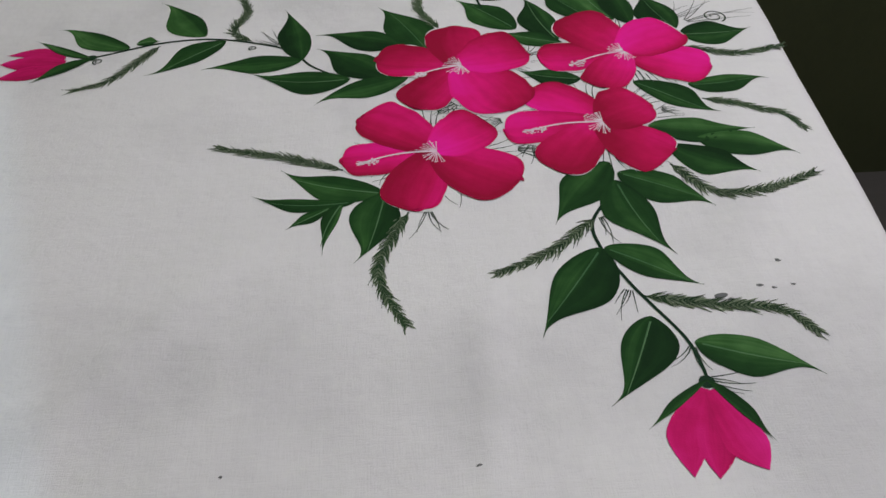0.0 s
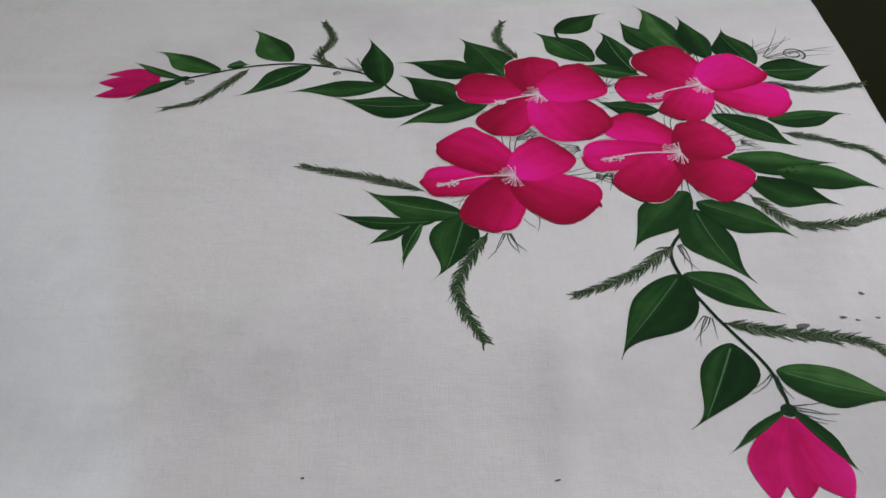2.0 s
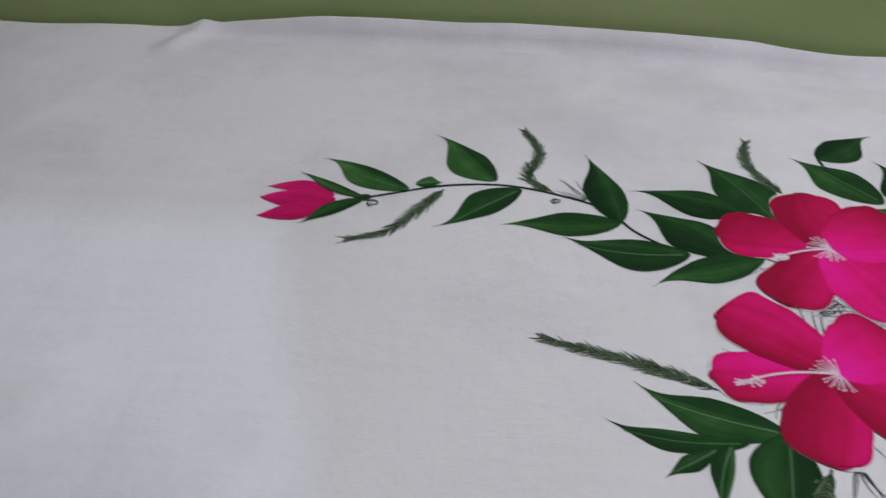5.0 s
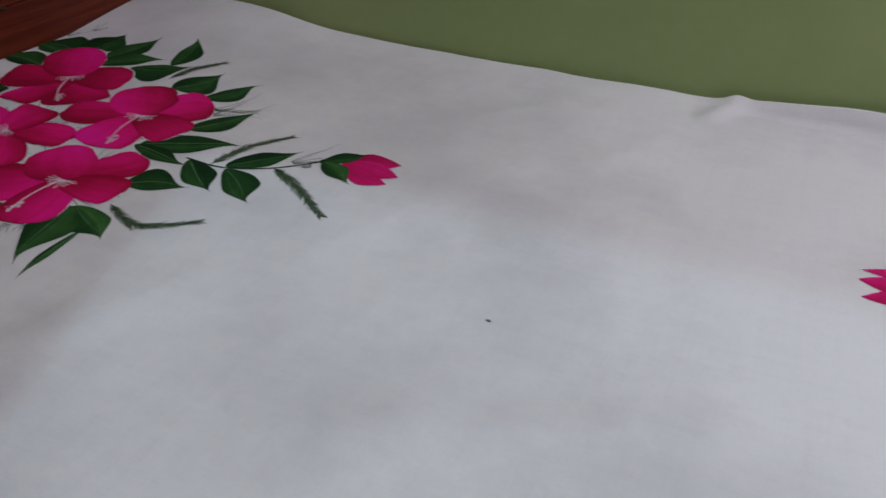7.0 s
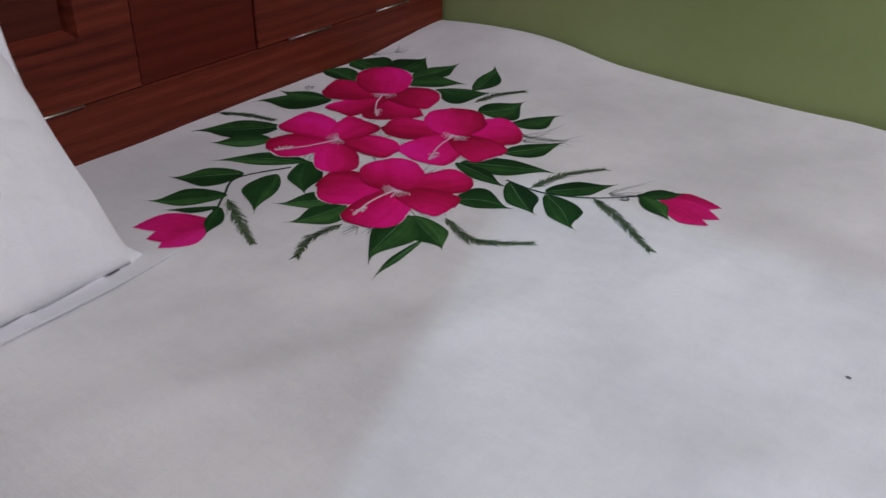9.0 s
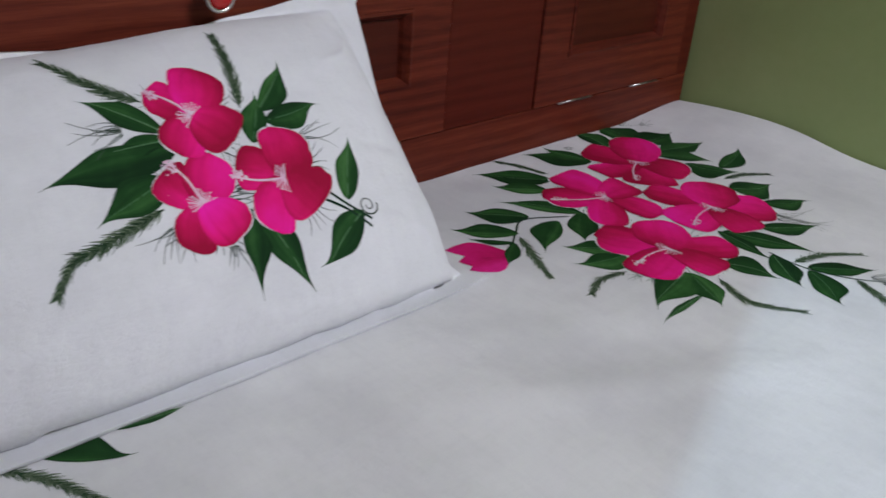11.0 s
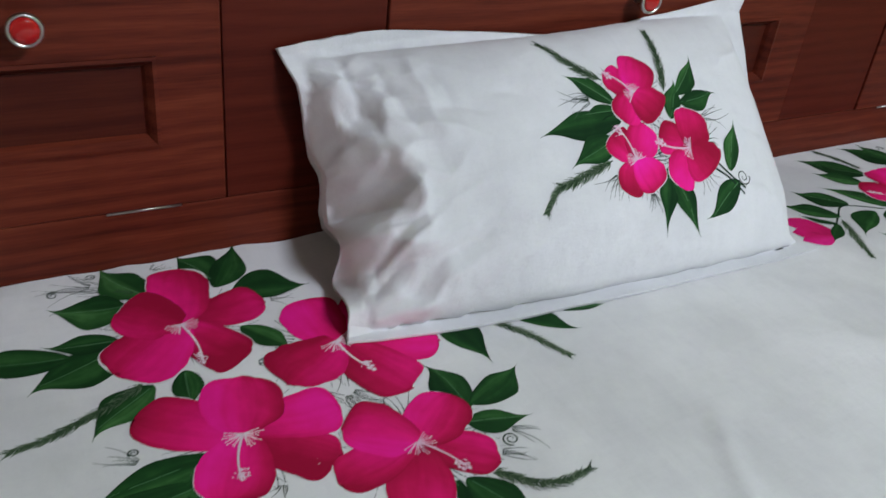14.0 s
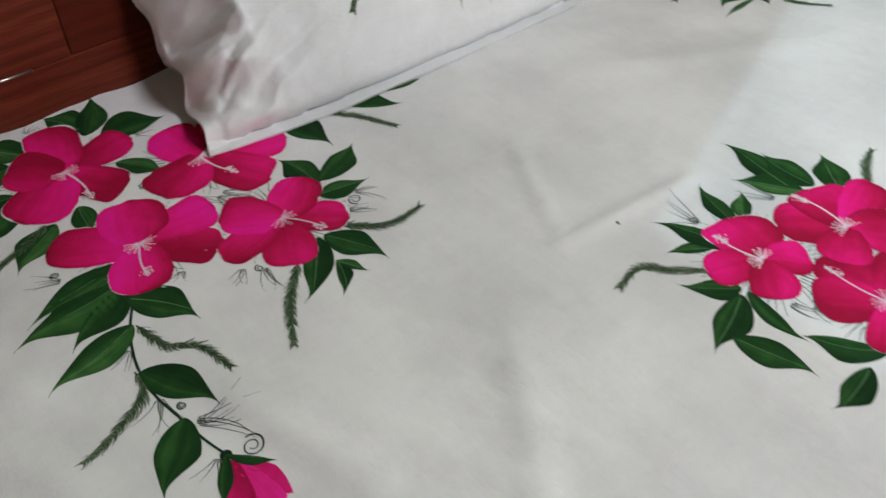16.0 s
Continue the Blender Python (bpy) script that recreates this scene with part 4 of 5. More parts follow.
fern(SHEET, (-0.865, 0.913), (-0.852, 0.967), (-0.823, 1.009))
fern(SHEET, (-1.060, 1.087), (-1.053, 1.132), (-1.030, 1.167))
fern(SHEET, (-1.302, 0.844), (-1.264, 0.863), (-1.225, 0.871))
stem(SHEET, (-1.109, 0.786), (-1.136, 0.729), (-1.116, 0.692), (-1.094, 0.662))
stem(SHEET, (-0.897, 0.913), (-0.849, 0.912), (-0.798, 0.934), (-0.757, 0.971))
curl(SHEET, -0.770, 0.953, 0.0050)
curl(SHEET, -1.272, 0.985, 0.0071)
wisps(SHEET, -0.959, 0.728, -0.957, 0.713)
wisps(SHEET, -0.949, 1.032, -0.900, 1.053)
wisps(SHEET, -0.939, 1.017, -0.900, 1.066)
wisps(SHEET, -0.787, 0.952, -0.760, 0.996)
wisps(SHEET, -0.942, 0.734, -0.939, 0.722)
wisps(SHEET, -1.278, 1.184, -1.269, 1.202)
wisps(SHEET, -1.300, 1.155, -1.297, 1.179)
f = flower(SHEET, -1.118, 0.877, -1.155, 0.807)
petal(f, -1.118, 0.877, -1.165, 0.804, 0.032, 0.033, 0.65, 0.60)
petal(f, -1.118, 0.877, -1.208, 0.863, 0.015, 0.056, 0.44, 0.86)
petal(f, -1.118, 0.877, -1.064, 0.807, 0.029, 0.025, 0.76, 0.52)
petal(f, -1.118, 0.877, -1.040, 0.895, 0.029, 0.024, 0.49, 0.85)
petal(f, -1.118, 0.877, -1.107, 0.938, 0.048, 0.016, 0.86, 0.32)
f = flower(SHEET, -1.176, 1.033, -1.132, 0.966)
petal(f, -1.176, 1.033, -1.107, 0.968, 0.042, 0.038, 0.79, 0.76)
petal(f, -1.176, 1.033, -1.198, 0.943, 0.044, 0.012, 0.86, 0.57)
petal(f, -1.176, 1.033, -1.250, 0.993, 0.035, 0.048, 0.61, 0.85)
petal(f, -1.176, 1.033, -1.104, 1.067, 0.038, 0.043, 0.45, 0.78)
petal(f, -1.176, 1.033, -1.247, 1.122, 0.041, 0.040, 0.48, 0.45)
f = flower(SHEET, -1.013, 0.977, -0.997, 0.903)
petal(f, -1.013, 0.977, -1.100, 0.941, 0.028, 0.039, 0.62, 0.83)
petal(f, -1.013, 0.977, -1.016, 0.891, 0.044, 0.034, 0.75, 0.77)
petal(f, -1.013, 0.977, -0.950, 1.033, 0.058, 0.032, 0.64, 0.57)
petal(f, -1.013, 0.977, -0.938, 0.962, 0.026, 0.038, 0.51, 0.86)
petal(f, -1.013, 0.977, -1.068, 1.049, 0.039, 0.041, 0.45, 0.53)
f = flower(SHEET, -0.976, 0.815, -0.977, 0.746)
petal(f, -0.976, 0.815, -1.053, 0.770, 0.039, 0.045, 0.55, 0.76)
petal(f, -0.976, 0.815, -0.955, 0.732, 0.034, 0.032, 0.60, 0.74)
petal(f, -0.976, 0.815, -0.927, 0.887, 0.035, 0.025, 0.80, 0.56)
petal(f, -0.976, 0.815, -0.905, 0.822, 0.027, 0.030, 0.72, 0.80)
petal(f, -0.976, 0.815, -1.034, 0.875, 0.039, 0.035, 0.45, 0.32)
# C near head bunch
leaf(SHEET, -1.235, -0.249, -1.302, -0.289, 0.029, 0.023, 0.46)
leaf(SHEET, -1.225, -0.273, -1.241, -0.344, 0.034, 0.022, 0.41)
leaf(SHEET, -1.175, -0.289, -1.183, -0.355, 0.014, 0.017, 0.50)
leaf(SHEET, -1.165, -0.335, -1.172, -0.426, 0.022, 0.023, 0.57)
leaf(SHEET, -1.167, -0.288, -1.125, -0.375, 0.033, 0.022, 0.52)
leaf(SHEET, -1.098, -0.272, -1.045, -0.335, 0.019, 0.025, 0.47)
leaf(SHEET, -1.104, -0.242, -1.055, -0.247, 0.015, 0.015, 0.49)
leaf(SHEET, -1.245, -0.178, -1.300, -0.206, 0.013, 0.031, 0.59)
leaf(SHEET, -1.233, -0.179, -1.305, -0.137, 0.014, 0.028, 0.40)
leaf(SHEET, -1.215, -0.166, -1.199, -0.087, 0.037, 0.017, 0.50)
leaf(SHEET, -1.155, -0.173, -1.103, -0.136, 0.017, 0.017, 0.54)
leaf(SHEET, -0.982, -0.234, -0.966, -0.350, 0.017, 0.022, 0.49)
leaf(SHEET, -0.958, -0.253, -0.945, -0.371, 0.030, 0.016, 0.51)
leaf(SHEET, -0.951, -0.258, -0.908, -0.333, 0.025, 0.011, 0.46)
leaf(SHEET, -0.935, -0.264, -0.870, -0.217, 0.025, 0.016, 0.52)
leaf(SHEET, -0.955, -0.014, -1.025, -0.021, 0.019, 0.021, 0.55)
leaf(SHEET, -0.960, -0.010, -0.990, 0.060, 0.014, 0.023, 0.56)
leaf(SHEET, -0.941, -0.025, -0.924, 0.033, 0.013, 0.019, 0.42)
leaf(SHEET, -0.880, -0.059, -0.809, -0.026, 0.022, 0.020, 0.45)
leaf(SHEET, -0.880, -0.067, -0.807, -0.124, 0.020, 0.013, 0.46)
leaf(SHEET, -0.837, -0.073, -0.791, -0.094, 0.013, 0.003, 0.45)
leaf(SHEET, -0.836, -0.074, -0.802, -0.058, 0.009, 0.004, 0.46)
leaf(SHEET, -1.079, 0.015, -1.012, 0.045, 0.032, 0.010, 0.39)
leaf(SHEET, -1.060, 0.107, -1.020, 0.158, 0.024, 0.004, 0.46)
leaf(SHEET, -1.056, 0.162, -1.050, 0.217, 0.007, 0.006, 0.53)
fern(SHEET, (-1.106, -0.278), (-1.075, -0.324), (-1.056, -0.363), (-1.049, -0.399))
fern(SHEET, (-0.884, -0.037), (-0.852, -0.006), (-0.842, 0.019), (-0.846, 0.047))
fern(SHEET, (-1.072, 0.073), (-1.039, 0.100), (-0.987, 0.124))
curl(SHEET, -0.905, 0.001, 0.0076)
curl(SHEET, -1.270, -0.338, 0.0054)
curl(SHEET, -1.292, -0.298, 0.0054)
curl(SHEET, -0.881, -0.140, 0.0045)
curl(SHEET, -1.011, -0.306, 0.0045)
wisps(SHEET, -1.272, -0.301, -1.291, -0.338)
wisps(SHEET, -1.259, -0.282, -1.274, -0.332)
wisps(SHEET, -1.248, -0.259, -1.285, -0.321)
wisps(SHEET, -1.287, -0.234, -1.297, -0.224)
wisps(SHEET, -0.916, 0.009, -0.901, 0.032)
wisps(SHEET, -0.895, -0.014, -0.883, 0.005)
wisps(SHEET, -0.892, -0.154, -0.878, -0.166)
wisps(SHEET, -0.877, -0.136, -0.852, -0.145)
wisps(SHEET, -0.933, -0.203, -0.920, -0.208)
wisps(SHEET, -1.024, -0.130, -0.997, -0.120)
wisps(SHEET, -1.013, -0.113, -0.987, -0.106)
wisps(SHEET, -1.090, -0.174, -1.087, -0.150)
wisps(SHEET, -1.019, -0.104, -1.002, -0.084)
wisps(SHEET, -1.187, -0.131, -1.184, -0.105)
f = flower(SHEET, -1.175, -0.229, -1.107, -0.223)
petal(f, -1.175, -0.229, -1.183, -0.139, 0.040, 0.020, 0.74, 0.53)
petal(f, -1.175, -0.229, -1.279, -0.205, 0.036, 0.030, 0.72, 0.45)
petal(f, -1.175, -0.229, -1.108, -0.177, 0.021, 0.041, 0.52, 0.84)
petal(f, -1.175, -0.229, -1.123, -0.299, 0.046, 0.038, 0.62, 0.72)
petal(f, -1.175, -0.229, -1.216, -0.284, 0.031, 0.043, 0.32, 0.75)
f = flower(SHEET, -1.095, -0.092, -1.042, -0.073)
petal(f, -1.095, -0.092, -1.057, 0.006, 0.020, 0.031, 0.82, 0.68)
petal(f, -1.095, -0.092, -1.173, -0.032, 0.015, 0.049, 0.55, 0.85)
petal(f, -1.095, -0.092, -1.005, -0.050, 0.032, 0.033, 0.83, 0.66)
petal(f, -1.095, -0.092, -1.172, -0.098, 0.037, 0.030, 0.56, 0.76)
petal(f, -1.095, -0.092, -1.053, -0.157, 0.033, 0.041, 0.44, 0.68)
f = flower(SHEET, -1.002, -0.216, -0.950, -0.232)
petal(f, -1.002, -0.216, -1.056, -0.297, 0.032, 0.036, 0.58, 0.80)
petal(f, -1.002, -0.216, -0.947, -0.147, 0.023, 0.035, 0.76, 0.81)
petal(f, -1.002, -0.216, -1.001, -0.126, 0.037, 0.025, 0.73, 0.73)
petal(f, -1.002, -0.216, -0.932, -0.250, 0.034, 0.031, 0.58, 0.56)
petal(f, -1.002, -0.216, -1.078, -0.195, 0.038, 0.038, 0.51, 0.39)
f = flower(SHEET, -0.934, -0.079, -0.890, -0.051)
petal(f, -0.934, -0.079, -0.887, -0.021, 0.029, 0.023, 0.58, 0.58)
petal(f, -0.934, -0.079, -0.859, -0.109, 0.028, 0.031, 0.63, 0.62)
petal(f, -0.934, -0.079, -0.912, -0.160, 0.020, 0.028, 0.65, 0.65)
petal(f, -0.934, -0.079, -0.978, -0.022, 0.030, 0.030, 0.54, 0.56)
petal(f, -0.934, -0.079, -0.976, -0.133, 0.024, 0.042, 0.33, 0.66)
leaf(SHEET, -0.899, -0.274, -0.869, -0.369, 0.023, 0.016, 0.40)
leaf(SHEET, -0.839, -0.295, -0.763, -0.254, 0.022, 0.016, 0.44)
leaf(SHEET, -0.766, -0.288, -0.703, -0.343, 0.022, 0.017, 0.43)
fern(SHEET, (-0.861, -0.105), (-0.821, -0.141), (-0.772, -0.169))
fern(SHEET, (-0.896, -0.272), (-0.853, -0.262), (-0.832, -0.238), (-0.787, -0.228))
fern(SHEET, (-0.843, -0.299), (-0.814, -0.304), (-0.788, -0.344), (-0.772, -0.378))
stem(SHEET, (-0.926, -0.261), (-0.892, -0.280), (-0.849, -0.294), (-0.808, -0.297), (-0.766, -0.291), (-0.734, -0.286), (-0.706, -0.279))
curl(SHEET, -0.701, -0.258, 0.0105)
curl(SHEET, -0.780, -0.284, 0.0042)
wisps(SHEET, -0.799, -0.296, -0.773, -0.308)
wisps(SHEET, -0.757, -0.281, -0.728, -0.247)
wisps(SHEET, -0.753, -0.281, -0.735, -0.246)
wisps(SHEET, -0.870, -0.292, -0.856, -0.307)
wisps(SHEET, -0.708, -0.287, -0.690, -0.302)
wisps(SHEET, -0.999, -0.305, -1.015, -0.326)
f = bud(SHEET, -0.708, -0.280)
bud_petal(f, -0.700, -0.281, -0.638, -0.257, 0.015, 0.015, 0.57)
bud_petal(f, -0.699, -0.281, -0.621, -0.288, 0.024, 0.012, 0.73)
bud_petal(f, -0.699, -0.281, -0.636, -0.313, 0.019, 0.005, 0.63)
sepal(f, -0.708, -0.280, -0.673, -0.249, 0.002, 0.008, 0.53)
sepal(f, -0.708, -0.280, -0.658, -0.309, 0.007, 0.006, 0.50)
# M centre bunch
leaf(SHEET, -0.592, 0.387, -0.691, 0.406, 0.019, 0.016, 0.54)
leaf(SHEET, -0.578, 0.410, -0.649, 0.413, 0.023, 0.019, 0.57)
leaf(SHEET, -0.580, 0.392, -0.644, 0.354, 0.015, 0.025, 0.44)
leaf(SHEET, -0.552, 0.424, -0.603, 0.467, 0.023, 0.019, 0.48)
leaf(SHEET, -0.596, 0.286, -0.666, 0.310, 0.014, 0.012, 0.47)
leaf(SHEET, -0.595, 0.300, -0.625, 0.340, 0.014, 0.009, 0.47)
leaf(SHEET, -0.565, 0.263, -0.656, 0.229, 0.021, 0.007, 0.56)
leaf(SHEET, -0.589, 0.236, -0.618, 0.194, 0.006, 0.010, 0.45)
leaf(SHEET, -0.534, 0.208, -0.576, 0.164, 0.017, 0.012, 0.39)
leaf(SHEET, -0.528, 0.210, -0.454, 0.193, 0.005, 0.014, 0.51)
leaf(SHEET, -0.529, 0.201, -0.505, 0.122, 0.023, 0.013, 0.50)
leaf(SHEET, -0.501, 0.149, -0.428, 0.171, 0.016, 0.020, 0.47)
leaf(SHEET, -0.396, 0.244, -0.460, 0.203, 0.027, 0.004, 0.56)
leaf(SHEET, -0.397, 0.212, -0.391, 0.147, 0.018, 0.011, 0.54)
fern(SHEET, (-0.568, 0.208), (-0.596, 0.177), (-0.621, 0.154), (-0.615, 0.117))
fern(SHEET, (-0.535, 0.454), (-0.557, 0.485), (-0.570, 0.520))
curl(SHEET, -0.631, 0.259, 0.0050)
wisps(SHEET, -0.624, 0.257, -0.675, 0.257)
wisps(SHEET, -0.595, 0.356, -0.629, 0.340)
wisps(SHEET, -0.489, 0.226, -0.466, 0.230)
wisps(SHEET, -0.473, 0.240, -0.454, 0.239)
f = flower(SHEET, -0.545, 0.261, -0.598, 0.252)
petal(f, -0.545, 0.261, -0.610, 0.280, 0.035, 0.048, 0.82, 0.41)
petal(f, -0.545, 0.261, -0.569, 0.201, 0.024, 0.027, 0.72, 0.53)
petal(f, -0.545, 0.261, -0.508, 0.294, 0.034, 0.020, 0.62, 0.57)
petal(f, -0.545, 0.261, -0.503, 0.221, 0.029, 0.023, 0.61, 0.71)
f = flower(SHEET, -0.515, 0.374, -0.584, 0.376)
petal(f, -0.515, 0.374, -0.571, 0.322, 0.030, 0.036, 0.54, 0.54)
petal(f, -0.515, 0.374, -0.580, 0.395, 0.032, 0.043, 0.80, 0.80)
petal(f, -0.515, 0.374, -0.539, 0.462, 0.023, 0.028, 0.65, 0.65)
petal(f, -0.515, 0.374, -0.473, 0.421, 0.031, 0.043, 0.53, 0.53)
petal(f, -0.515, 0.374, -0.495, 0.316, 0.033, 0.023, 0.64, 0.64)
f = flower(SHEET, -0.428, 0.300, -0.495, 0.299)
petal(f, -0.428, 0.300, -0.508, 0.305, 0.025, 0.048, 0.67, 0.67)
petal(f, -0.428, 0.300, -0.477, 0.249, 0.029, 0.036, 0.62, 0.62)
petal(f, -0.428, 0.300, -0.452, 0.376, 0.027, 0.026, 0.73, 0.73)
petal(f, -0.428, 0.300, -0.384, 0.324, 0.029, 0.040, 0.63, 0.63)
petal(f, -0.428, 0.300, -0.400, 0.236, 0.020, 0.016, 0.67, 0.67)
leaf(CASE, 0.044, 0.210, -0.009, 0.253, 0.011, 0.014, 0.55)
leaf(CASE, 0.047, 0.202, -0.008, 0.202, 0.009, 0.010, 0.47)
leaf(CASE, 0.046, 0.191, -0.063, 0.188, 0.018, 0.017, 0.49)
leaf(CASE, 0.029, 0.169, -0.037, 0.147, 0.017, 0.017, 0.44)
leaf(CASE, 0.119, 0.183, 0.146, 0.229, 0.015, 0.012, 0.49)
leaf(CASE, 0.140, 0.214, 0.188, 0.258, 0.007, 0.019, 0.50)
leaf(CASE, 0.142, 0.203, 0.205, 0.214, 0.008, 0.020, 0.49)
leaf(CASE, 0.097, 0.126, 0.070, 0.059, 0.013, 0.015, 0.44)
leaf(CASE, 0.100, 0.121, 0.120, 0.051, 0.012, 0.019, 0.47)
leaf(CASE, 0.191, 0.109, 0.226, 0.169, 0.016, 0.012, 0.45)
leaf(CASE, 0.202, 0.095, 0.142, 0.059, 0.014, 0.016, 0.46)
fern(CASE, (0.038, 0.242), (0.008, 0.263), (-0.023, 0.302))
fern(CASE, (0.123, 0.219), (0.132, 0.257), (0.139, 0.305))
fern(CASE, (0.015, 0.144), (-0.041, 0.128), (-0.067, 0.122), (-0.087, 0.100))
stem(CASE, (0.169, 0.126), (0.193, 0.100), (0.209, 0.085))
stem(CASE, (0.166, 0.115), (0.185, 0.101), (0.206, 0.078))
curl(CASE, 0.211, 0.099, 0.0104)
wisps(CASE, 0.011, 0.222, -0.013, 0.227)
wisps(CASE, 0.010, 0.218, -0.022, 0.212)
wisps(CASE, 0.172, 0.181, 0.211, 0.187)
wisps(CASE, 0.017, 0.125, -0.005, 0.109)
wisps(CASE, 0.061, 0.098, 0.059, 0.079)
wisps(CASE, 0.076, 0.189, 0.108, 0.186)
wisps(CASE, 0.084, 0.144, 0.103, 0.144)
f = flower(CASE, 0.074, 0.220, 0.045, 0.251)
petal(f, 0.074, 0.220, 0.044, 0.251, 0.017, 0.020, 0.52, 0.78)
petal(f, 0.074, 0.220, 0.099, 0.266, 0.023, 0.028, 0.70, 0.62)
petal(f, 0.074, 0.220, 0.050, 0.185, 0.018, 0.023, 0.62, 0.55)
petal(f, 0.074, 0.220, 0.101, 0.188, 0.032, 0.023, 0.76, 0.53)
f = flower(CASE, 0.049, 0.140, 0.034, 0.183)
petal(f, 0.049, 0.140, 0.032, 0.178, 0.026, 0.014, 0.64, 0.86)
petal(f, 0.049, 0.140, 0.075, 0.181, 0.021, 0.025, 0.40, 0.50)
petal(f, 0.049, 0.140, 0.032, 0.099, 0.012, 0.024, 0.67, 0.55)
petal(f, 0.049, 0.140, 0.061, 0.100, 0.032, 0.016, 0.51, 0.52)
f = flower(CASE, 0.134, 0.144, 0.085, 0.157)
petal(f, 0.134, 0.144, 0.091, 0.161, 0.017, 0.027, 0.78, 0.58)
petal(f, 0.134, 0.144, 0.144, 0.195, 0.017, 0.036, 0.64, 0.44)
petal(f, 0.134, 0.144, 0.111, 0.095, 0.010, 0.030, 0.77, 0.47)
petal(f, 0.134, 0.144, 0.152, 0.107, 0.040, 0.025, 0.55, 0.67)

for x, y, r in ((0.447, 0.639, 0.003), (0.425, 0.615, 0.0025), (0.435, 0.612, 0.002), (0.395, 0.608, 0.0045), (0.401, 0.604, 0.003), (0.450, 0.615, 0.002), (-0.494, 0.7835, 0.0028), (-0.682, 0.192, 0.003), (0.206, 0.480, 0.0018), (0.053, 0.485, 0.0015)):
    speck(SHEET, x, y, r)

# ---- headboard cabinet ----
HF = -1.305
headboard = tagged(new("headboard_cabinet"), "dark red mahogany headboard cabinet with small panelled doors", "headboard")
H_TOP, D0, D1 = 1.00, 0.566, 0.806
slab("body", HEAD_X + 0.004, HF - 0.022, -0.58, 1.345, 0.0, H_TOP - 0.03, WOOD_PANEL, headboard)
slab("bottom_rail", HF - 0.0215, HF, -0.58, 1.345, 0.30, D0 - 0.0015, WOOD_DOOR, headboard, "striped mahogany rail", 0.0015)
slab("top_rail", HF - 0.0215, HF, -0.58, 1.345, D1 + 0.0015, H_TOP - 0.031, WOOD_STILE, headboard, bevel=0.0015)
slab("top_board", HEAD_X + 0.004, HF + 0.02, -0.59, 1.348, H_TOP - 0.03, H_TOP, WOOD_DOOR, headboard, bevel=0.005)
for y0, y1 in ((-0.58, -0.508), (-0.142, 0.042), (0.742, 0.923), (1.310, 1.345)):
    slab("stile", HF - 0.0215, HF + 0.0006, y0, y1, D0, D1, WOOD_STILE, headboard, "smooth dark red mahogany stile", 0.001)


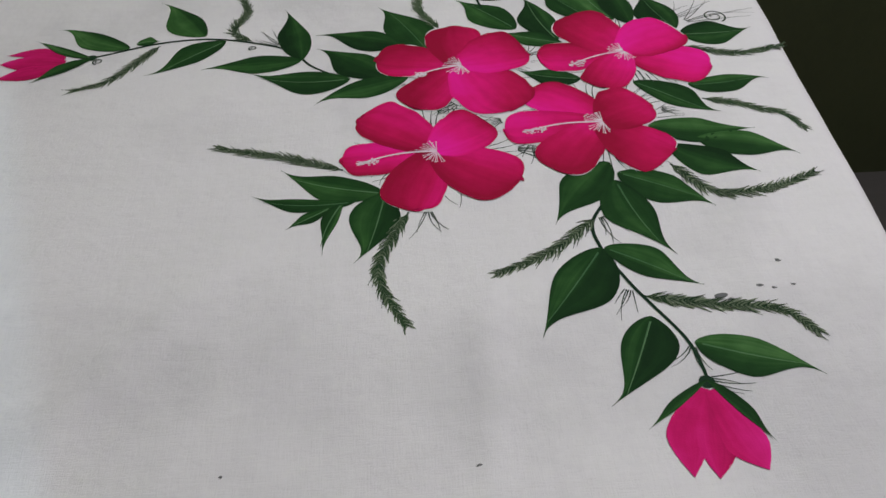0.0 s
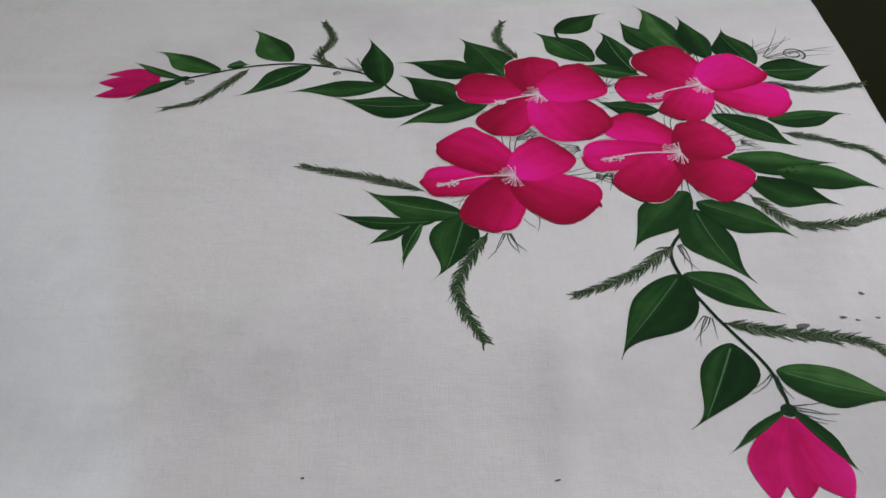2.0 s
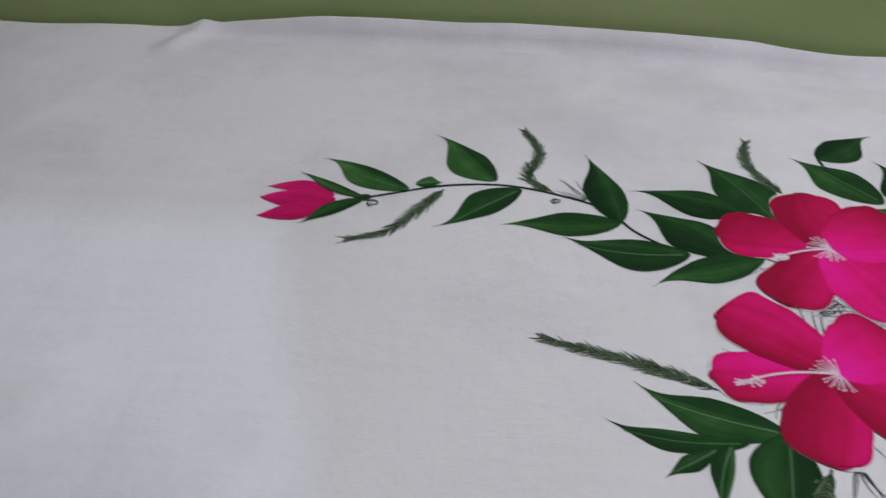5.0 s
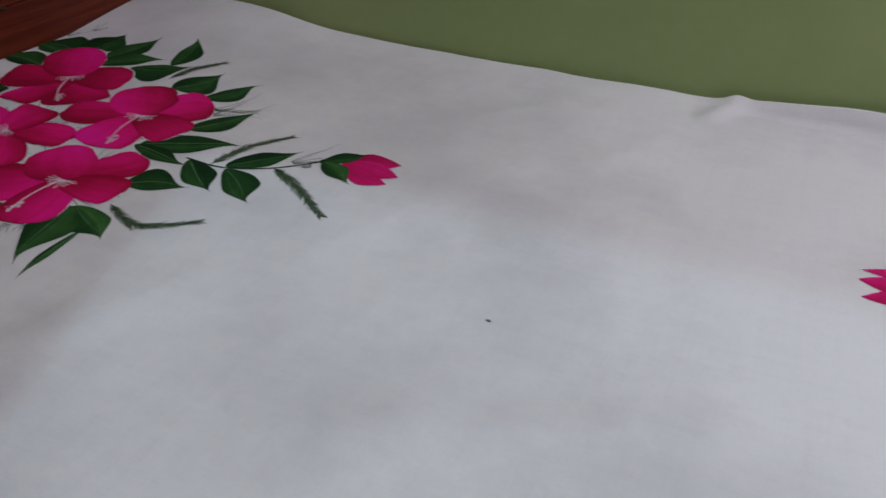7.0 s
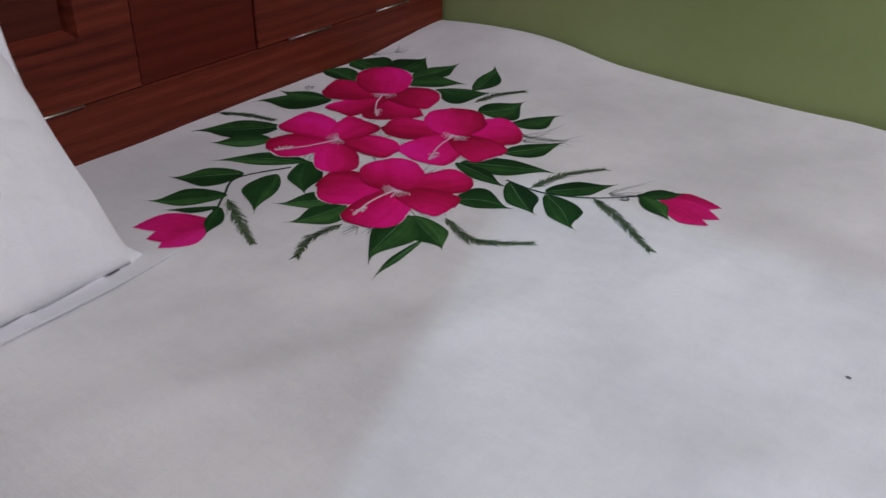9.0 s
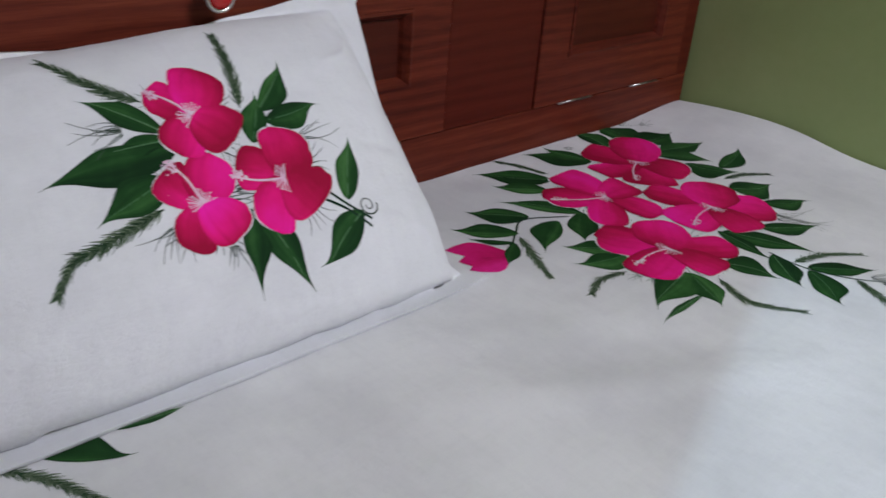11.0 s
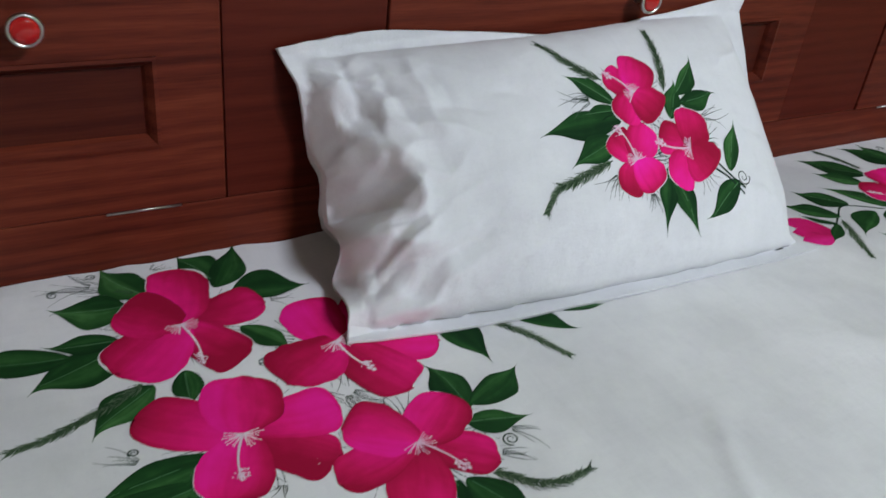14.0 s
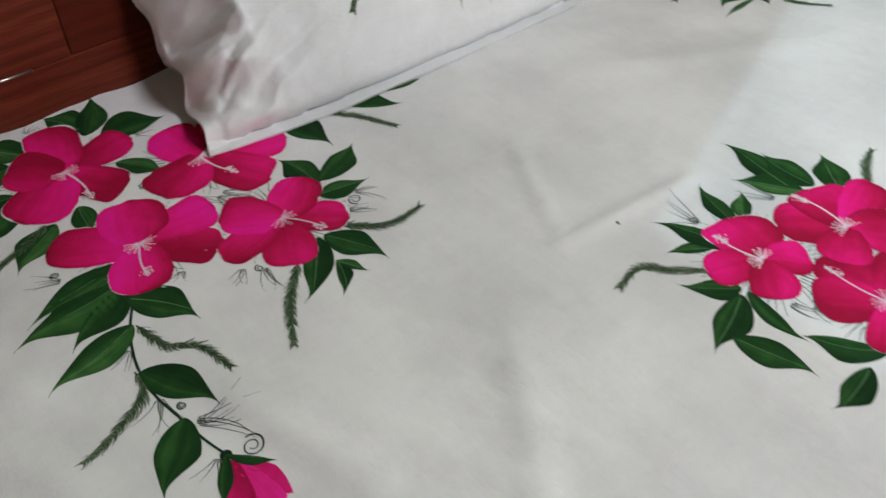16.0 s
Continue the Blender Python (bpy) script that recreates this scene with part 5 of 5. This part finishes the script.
def cabinet_door(y0, y1, knob_y, hinges):
    """A flap door: frame of four rails mitred round a sunk panel with a moulded edge, a knob and two bottom hinges."""
    px0, px1, pz0, pz1 = y0 + 0.066, y1 - 0.066, D0 + 0.070, D1 - 0.071
    bm = bmesh.new()
    f = HF + 0.003
    loops = []
    for x, a in ((HF - 0.0205, (y0, y1, D0, D1)), (f - 0.0012, (y0, y1, D0, D1)), (f, (y0 + 0.0012, y1 - 0.0012, D0 + 0.0012, D1 - 0.0012)), (f, (px0, px1, pz0, pz1)), (HF - 0.0205, (px0, px1, pz0, pz1))):
        loops.append([bm.verts.new((x, y, z)) for y, z in ((a[0], a[2]), (a[1], a[2]), (a[1], a[3]), (a[0], a[3]))])
    for a, b in zip(loops, loops[1:] + loops[:1]):
        for k in range(4):
            bm.faces.new((a[k], a[(k + 1) % 4], b[(k + 1) % 4], b[k]))
    door = part("door", bm, WOOD_DOOR, headboard, "striped mahogany flap door with a sunk panel")
    # bevelled moulding falling back to the panel
    bm = bmesh.new()
    ring = []
    for inset, x in ((0.0, f + 0.0015), (0.004, f + 0.0022), (0.010, f - 0.006), (0.013, f - 0.0125)):
        ring.append([bm.verts.new((x, y, z)) for y, z in ((px0 + inset, pz0 + inset), (px1 - inset, pz0 + inset), (px1 - inset, pz1 - inset), (px0 + inset, pz1 - inset))])
    for a, b in zip(ring, ring[1:]):
        for k in range(4):
            bm.faces.new((a[k], a[(k + 1) % 4], b[(k + 1) % 4], b[k]))
    part("moulding", bm, WOOD_DOOR, door, "bevelled mahogany moulding")
    slab("panel", HF - 0.0205, f - 0.012, px0 + 0.001, px1 - 0.001, pz0 + 0.001, pz1 - 0.001, WOOD_PANEL, door, "dark sunk panel")
    turn = Matrix.Translation((f, knob_y, 0.775)) @ Matrix.Rotation(radians(90), 4, "Y")
    part("knob", lathe(((0.010, 0.0), (0.010, 0.002), (0.005, 0.004), (0.0045, 0.014), (0.010, 0.018), (0.0165, 0.021), (0.0185, 0.0245), (0.0175, 0.028), (0.0150, 0.0285), (0.0145, 0.0265)), turn @ Matrix.Diagonal((0.88, 0.88, 1, 1))), STEEL, door, "chrome ring knob", True)
    part("knob_inlay", lathe(((0.0143, 0.0262), (0.0143, 0.0275), (0.010, 0.0292), (0.004, 0.0300), (0.001, 0.0302)), turn @ Matrix.Diagonal((0.88, 0.88, 1, 1))), RED_GLASS, door, "domed red inlay", True)
    for h0, h1 in hinges:
        bm = lathe(((0.0014, 0.0), (0.0014, h1 - h0)), Matrix.Translation((HF + 0.0025, h0, D0 - 0.001)) @ Matrix.Rotation(radians(-90), 4, "X"), 8)
        part("hinge", bm, STEEL, door, "thin bright steel hinge", True)


cabinet_door(-0.506, -0.144, -0.325, ((-0.465, -0.385), (-0.272, -0.194)))
cabinet_door(0.044, 0.740, 0.396, ((0.08, 0.165), (0.580, 0.662)))
cabinet_door(0.925, 1.308, 1.150, ((0.983, 1.066), (1.17, 1.25)))

# ---- tube light under the ceiling ----
lamp = tagged(new("tube_light"), "white ceiling fluorescent tube light, switched on", "tube light")
slab("batten", TUBE_X - 0.61, TUBE_X + 0.61, TUBE_Y - 0.025, TUBE_Y + 0.025, ROOF - 0.045, ROOF - 0.002, WHITE_TIN, lamp, bevel=0.004)
for x in (TUBE_X - 0.6, TUBE_X + 0.58):
    slab("lamp_holder", x, x + 0.02, TUBE_Y - 0.02, TUBE_Y + 0.02, ROOF - 0.09, ROOF - 0.046, WHITE_TIN, lamp, bevel=0.003)
part("tube", lathe(((0.013, 0.0), (0.013, 1.158)), Matrix.Translation((TUBE_X - 0.579, TUBE_Y, ROOF - 0.075)) @ Matrix.Rotation(radians(90), 4, "Y"), 16), GLOW, lamp, "glowing glass tube", True)

# ---- window frame ----
vent = tagged(new("window_1"), "open window with a plain wooden frame", "window", kind="structure")
for a in ((VX0 - 0.03, VX0, VZ0 - 0.03, VZ1 + 0.03), (VX1, VX1 + 0.03, VZ0 - 0.03, VZ1 + 0.03), (VX0, VX1, VZ0 - 0.03, VZ0), (VX0, VX1, VZ1, VZ1 + 0.03)):
    slab("window_frame", a[0], a[1], NEAR_Y + 0.001, NEAR_Y + 0.02, a[2], a[3], WOOD_STILE, vent)
